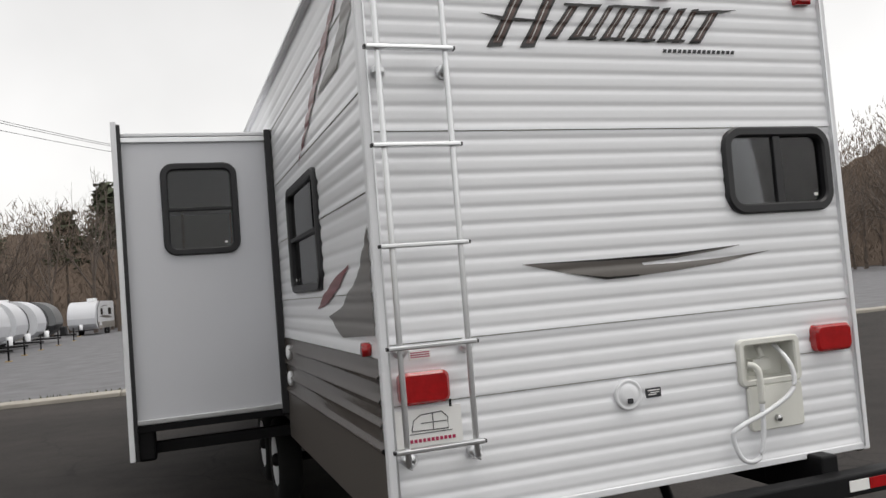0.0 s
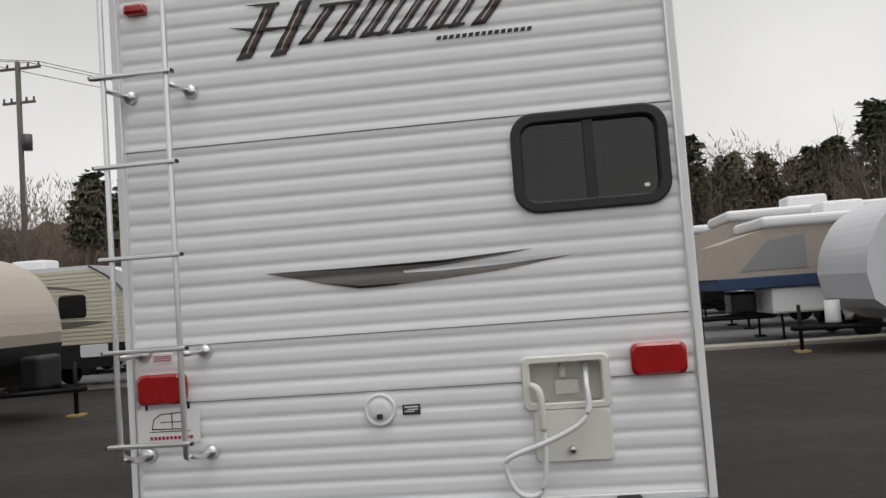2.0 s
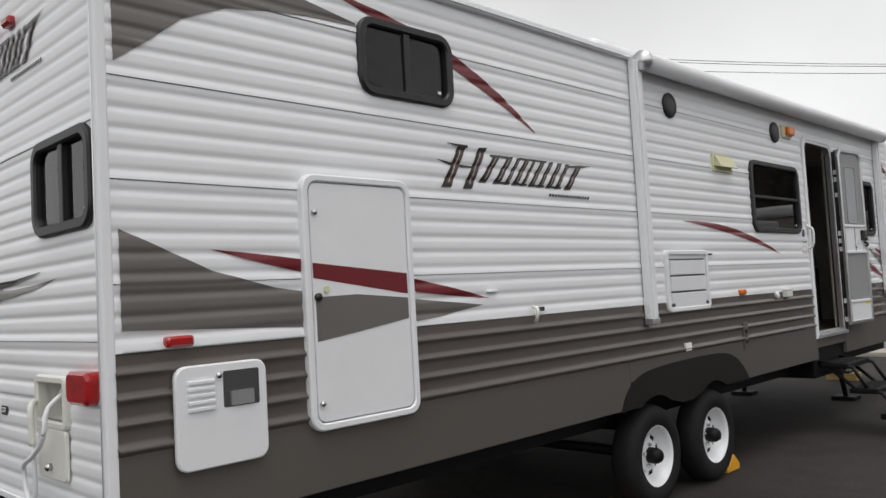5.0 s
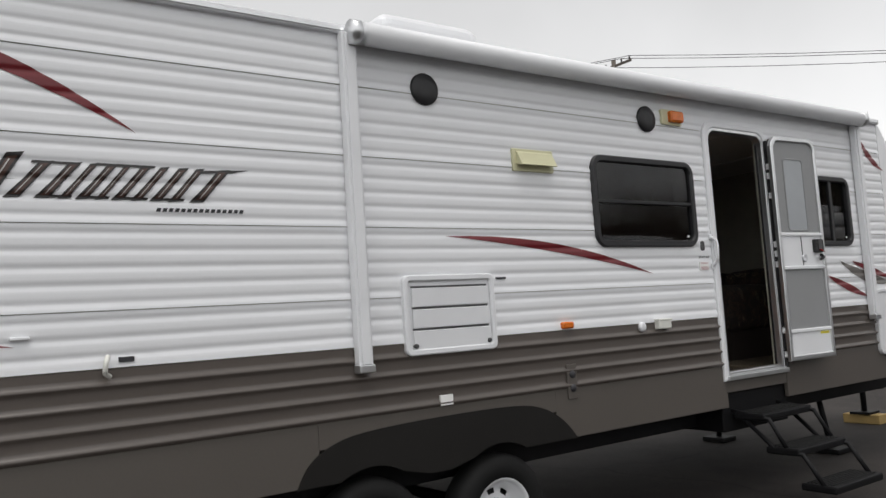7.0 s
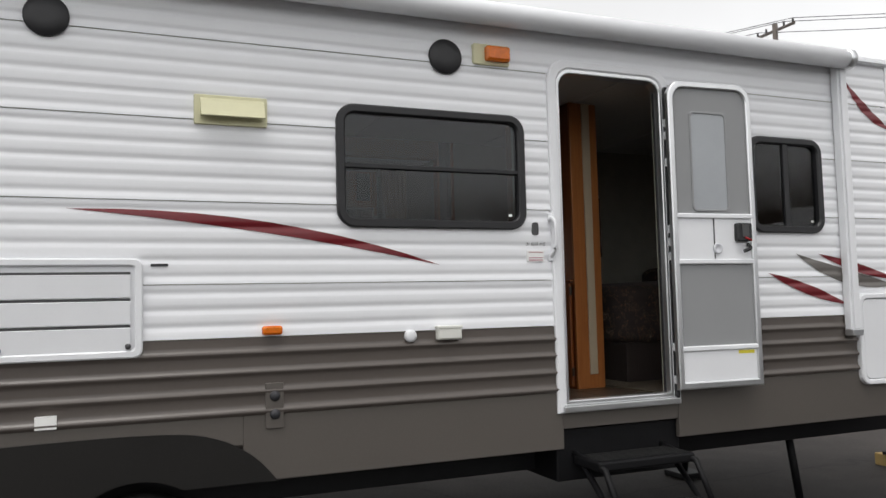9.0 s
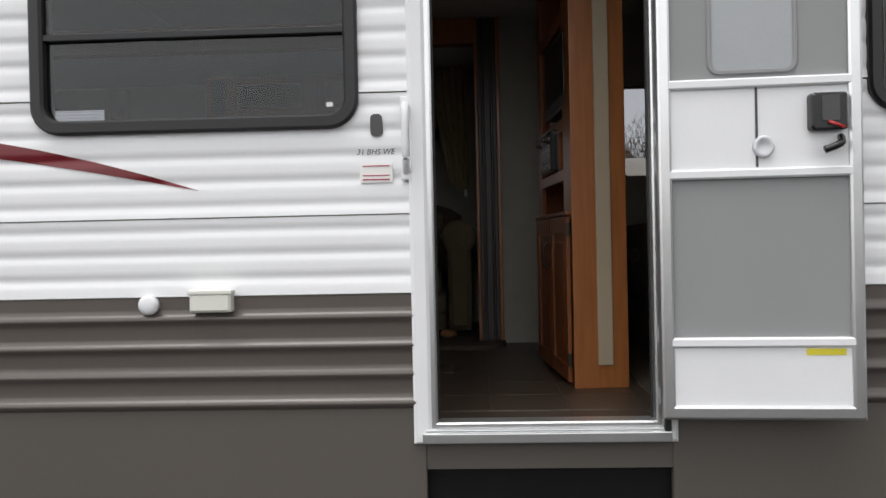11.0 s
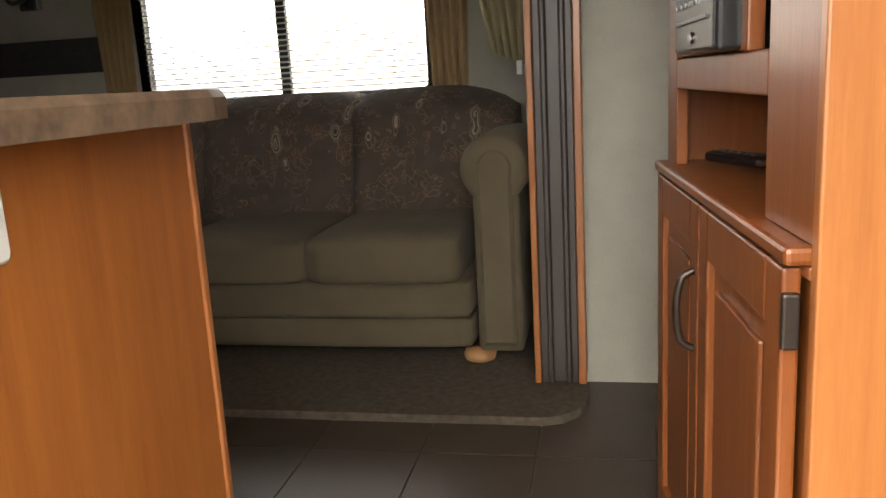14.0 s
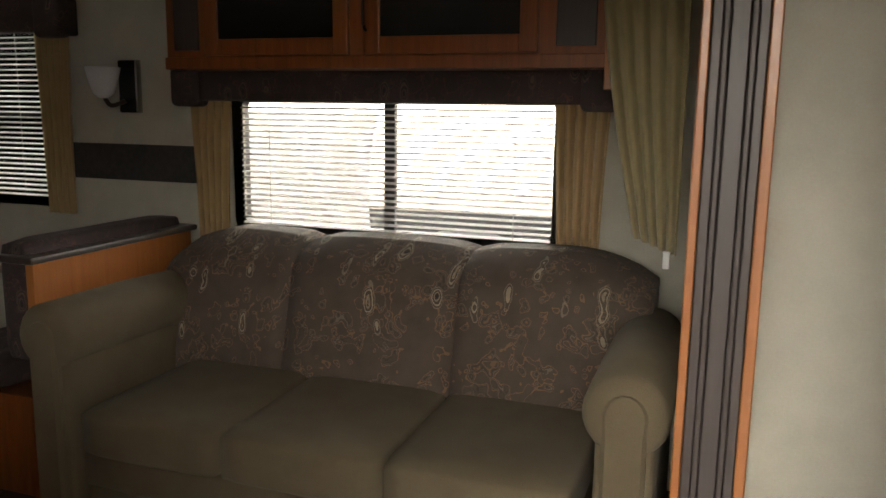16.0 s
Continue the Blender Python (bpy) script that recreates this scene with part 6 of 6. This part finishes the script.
# ---- trees ----
def bare_tree(seed, h):
    rnd = random.Random(seed)
    verts, faces = [], []

    def limb(p, d, length, r, level):
        q = p + d * length
        a = d.orthogonal().normalized()
        b = d.cross(a)
        base = len(verts)
        n = 4 if level < 2 else 3
        for c, rr in ((p, r), (q, r * 0.62)):
            verts.extend(c + (a * math.cos(2 * math.pi * j / n) + b * math.sin(2 * math.pi * j / n)) * rr for j in range(n))
        faces.extend((base + j, base + (j + 1) % n, base + n + (j + 1) % n, base + n + j) for j in range(n))
        if level >= 5:
            return
        for k in range(3 if level else 4):
            s = 1.0 if k == 0 else rnd.uniform(0.45, 0.95)
            turn = rnd.uniform(0.1, 0.25) if k == 0 else rnd.uniform(0.45, 0.9)
            ang = rnd.uniform(0, 6.28)
            nd = (d * math.cos(turn) + (a * math.cos(ang) + b * math.sin(ang)) * math.sin(turn) + Vector((0, 0, 0.12))).normalized()
            limb(p + d * length * s, nd, length * rnd.uniform(0.58, 0.8), r * (0.62 if k == 0 else 0.45), level + 1)

    limb(Vector((0, 0, -0.3)), Vector((rnd.uniform(-0.05, 0.05), rnd.uniform(-0.05, 0.05), 1)).normalized(), h * 0.3, h * 0.014, 0)
    me = bpy.data.meshes.new("bare_tree")
    me.from_pydata([tuple(v) for v in verts], [], faces)
    me.materials.append(BARK)
    return me


def pine_tree(seed, h):
    rnd = random.Random(seed)
    bm = bmesh.new()
    bmesh.ops.create_cone(bm, segments=6, radius1=h * 0.014, radius2=h * 0.004, depth=h, matrix=Matrix.Translation((0, 0, h / 2 - 0.2)))
    for f in bm.faces:
        f.material_index = 0
    for i in range(620):
        t = rnd.random() ** 0.8
        z = h * (0.56 + 0.44 * t)
        reach = h * 0.17 * (1 - t) ** 0.6 * rnd.uniform(0.25, 1.15) + 0.1
        a = rnd.uniform(0, 6.28)
        c = Vector((reach * math.cos(a), reach * math.sin(a), z + rnd.uniform(-0.3, 0.3)))
        s = rnd.uniform(0.14, 0.42) * h / 14
        tri = [bm.verts.new(c + Vector((rnd.gauss(0, s), rnd.gauss(0, s), rnd.gauss(0, s * 0.5)))) for _ in range(5)]
        for q in ((0, 1, 2), (0, 2, 3), (1, 3, 4), (0, 4, 2)):
            bm.faces.new([tri[j] for j in q]).material_index = 1
    me = bpy.data.meshes.new("pine_tree")
    bm.to_mesh(me)
    bm.free()
    me.materials.append(BARK)
    me.materials.append(NEEDLE)
    return me


bares = [bare_tree(s, 13) for s in (1, 2, 3, 4)]
pines = [pine_tree(s, 14) for s in (5, 6, 7)]
rt = random.Random(11)


def plant(me, x, y, s, name, label):
    o = new(name, me)
    o.matrix_basis = pose(x, y, 0, 0, 0, rt.uniform(0, 360)) @ Matrix.Diagonal((s, s, s * rt.uniform(0.9, 1.15), 1))
    tagged(o, label, "tree", name.replace("_", " ") + "s at the edge of the lot")


for i in range(190):
    a = radians(rt.uniform(-72, 62))
    r = rt.uniform(82, 112)
    plant(rt.choice(bares), r * math.sin(a), r * math.cos(a) - 3, rt.uniform(1.0, 1.4), "bare_tree", "tall leafless grey winter tree")
for i in range(62):
    a = radians(rt.choice((rt.uniform(-72, -5), rt.uniform(-5, 14), rt.uniform(10, 30))))
    r = rt.uniform(88, 118)
    plant(rt.choice(pines), r * math.sin(a), r * math.cos(a) - 3, rt.uniform(0.95, 1.25), "pine_tree", "dark green pine in the wood")
for x, y, s in ((30, 44, 0.9), (37, 47, 1.0), (43, 43, 0.95), (48, 50, 1.1), (-20, 62, 0.9), (-27, 58, 1.0), (24, 52, 1.0), (34, 55, 1.1)):
    plant(rt.choice(bares), x, y, s, "bare_tree", "tall leafless grey winter tree")
bmw = bmesh.new()
for i in range(120000):
    a = radians(rt.uniform(-85, 75))
    r = rt.uniform(84, 121)
    z = rt.uniform(0, 1) ** 0.8 * (13.6 + 1.6 * math.sin(a * 9) + 1.0 * math.sin(a * 31))
    c = Vector((r * math.sin(a), r * math.cos(a) - 3, z))
    up = Vector((rt.gauss(0, 0.45), rt.gauss(0, 0.45), 1.0)) * rt.uniform(0.35, 0.95)
    side = Vector((math.cos(a), -math.sin(a), rt.gauss(0, 0.3))) * rt.uniform(0.02, 0.06)
    bmw.faces.new([bmw.verts.new(c - side), bmw.verts.new(c + side), bmw.verts.new(c + up)])
tagged(from_bm("winter_brush", bmw, BRUSH), "brown leafless undergrowth of the wood behind the lot", kind="stuff")

verts, faces = [], []
for i in range(241):
    a = radians(-90 + 170 * i / 240)
    top = 13.8 + 1.6 * math.sin(a * 9) + 1.0 * math.sin(a * 31) + rt.uniform(-1.2, 1.2)
    for j in range(13):
        r = 124 + 3 * (j / 12) + rt.uniform(-0.15, 0.15)
        verts.append((r * math.sin(a), r * math.cos(a) - 3, -0.2 + (top + 0.2) * j / 12))
for i in range(240):
    faces += [(13 * i + j, 13 * i + 13 + j, 13 * i + 14 + j, 13 * i + 1 + j) for j in range(12)]
tagged(solid("backdrop", verts, faces, BRUSH, None, True), "dense brown winter wood on the far bank", kind="structure")


# ---- power pole ----
def pole(x, y, h):
    p = thing("utility_pole", "weathered wooden utility pole with crossarms", "utility pole", "utility poles", at=(x, y, 0))
    tube("pole", [(x, y, -0.5), (x, y, h)], 0.15, POLEW, p, 10)
    for z, w in ((h - 0.4, 1.4), (h - 2.4, 1.0)):
        boxes("crossarm", [(x - w, x + w, y - 0.06, y + 0.06, z - 0.07, z + 0.07)], POLEW, p, 0.01)
        for k in (-1, -0.5, 0.5, 1):
            tube("insulator", [(x + k * w * 0.92, y, z + 0.07), (x + k * w * 0.92, y, z + 0.3)], 0.06, GREYP, p, 8)
    tube("transformer", [(x + 0.4, y, h - 5.2), (x + 0.4, y, h - 4.3)], 0.28, GREYP, p, 14)
    return p


pole(-28, 39, 16.9)
pole(12, 84, 15.5)
for k in (-1.3, 0.7, 1.3):
    pts = [(-28 + k + 40 * t, 39 + 45 * t, 16.8 - 1.4 * t - 4 * 1.2 * t * (1 - t)) for t in [i / 12 for i in range(13)]]
    tagged(tube("power_line", pts, 0.02, INK, None, 4), "thin black overhead power line", "cable", "power lines")
    pts = [(-28 + k - 60 * t, 39 - 50 * t, 16.8 - 4 * 1.2 * t * (1 - t)) for t in [i / 12 for i in range(13)]]
    tagged(tube("power_line", pts, 0.02, INK, None, 4), "thin black overhead power line", "cable", "power lines")

# ---- floor tiles near the entrance ----
for i in range(7):
    for j in range(14):
        x, y = -0.95 + 0.302 * i, 4.35 + 0.302 * j
        if x + 0.3 > 1.14 or y + 0.3 > 8.6:
            continue
        t = new("tile", tile_mesh)
        t.parent = ft
        t.location = (x, y, FZ + 0.0003 * ((i * 7 + j * 3) % 4))
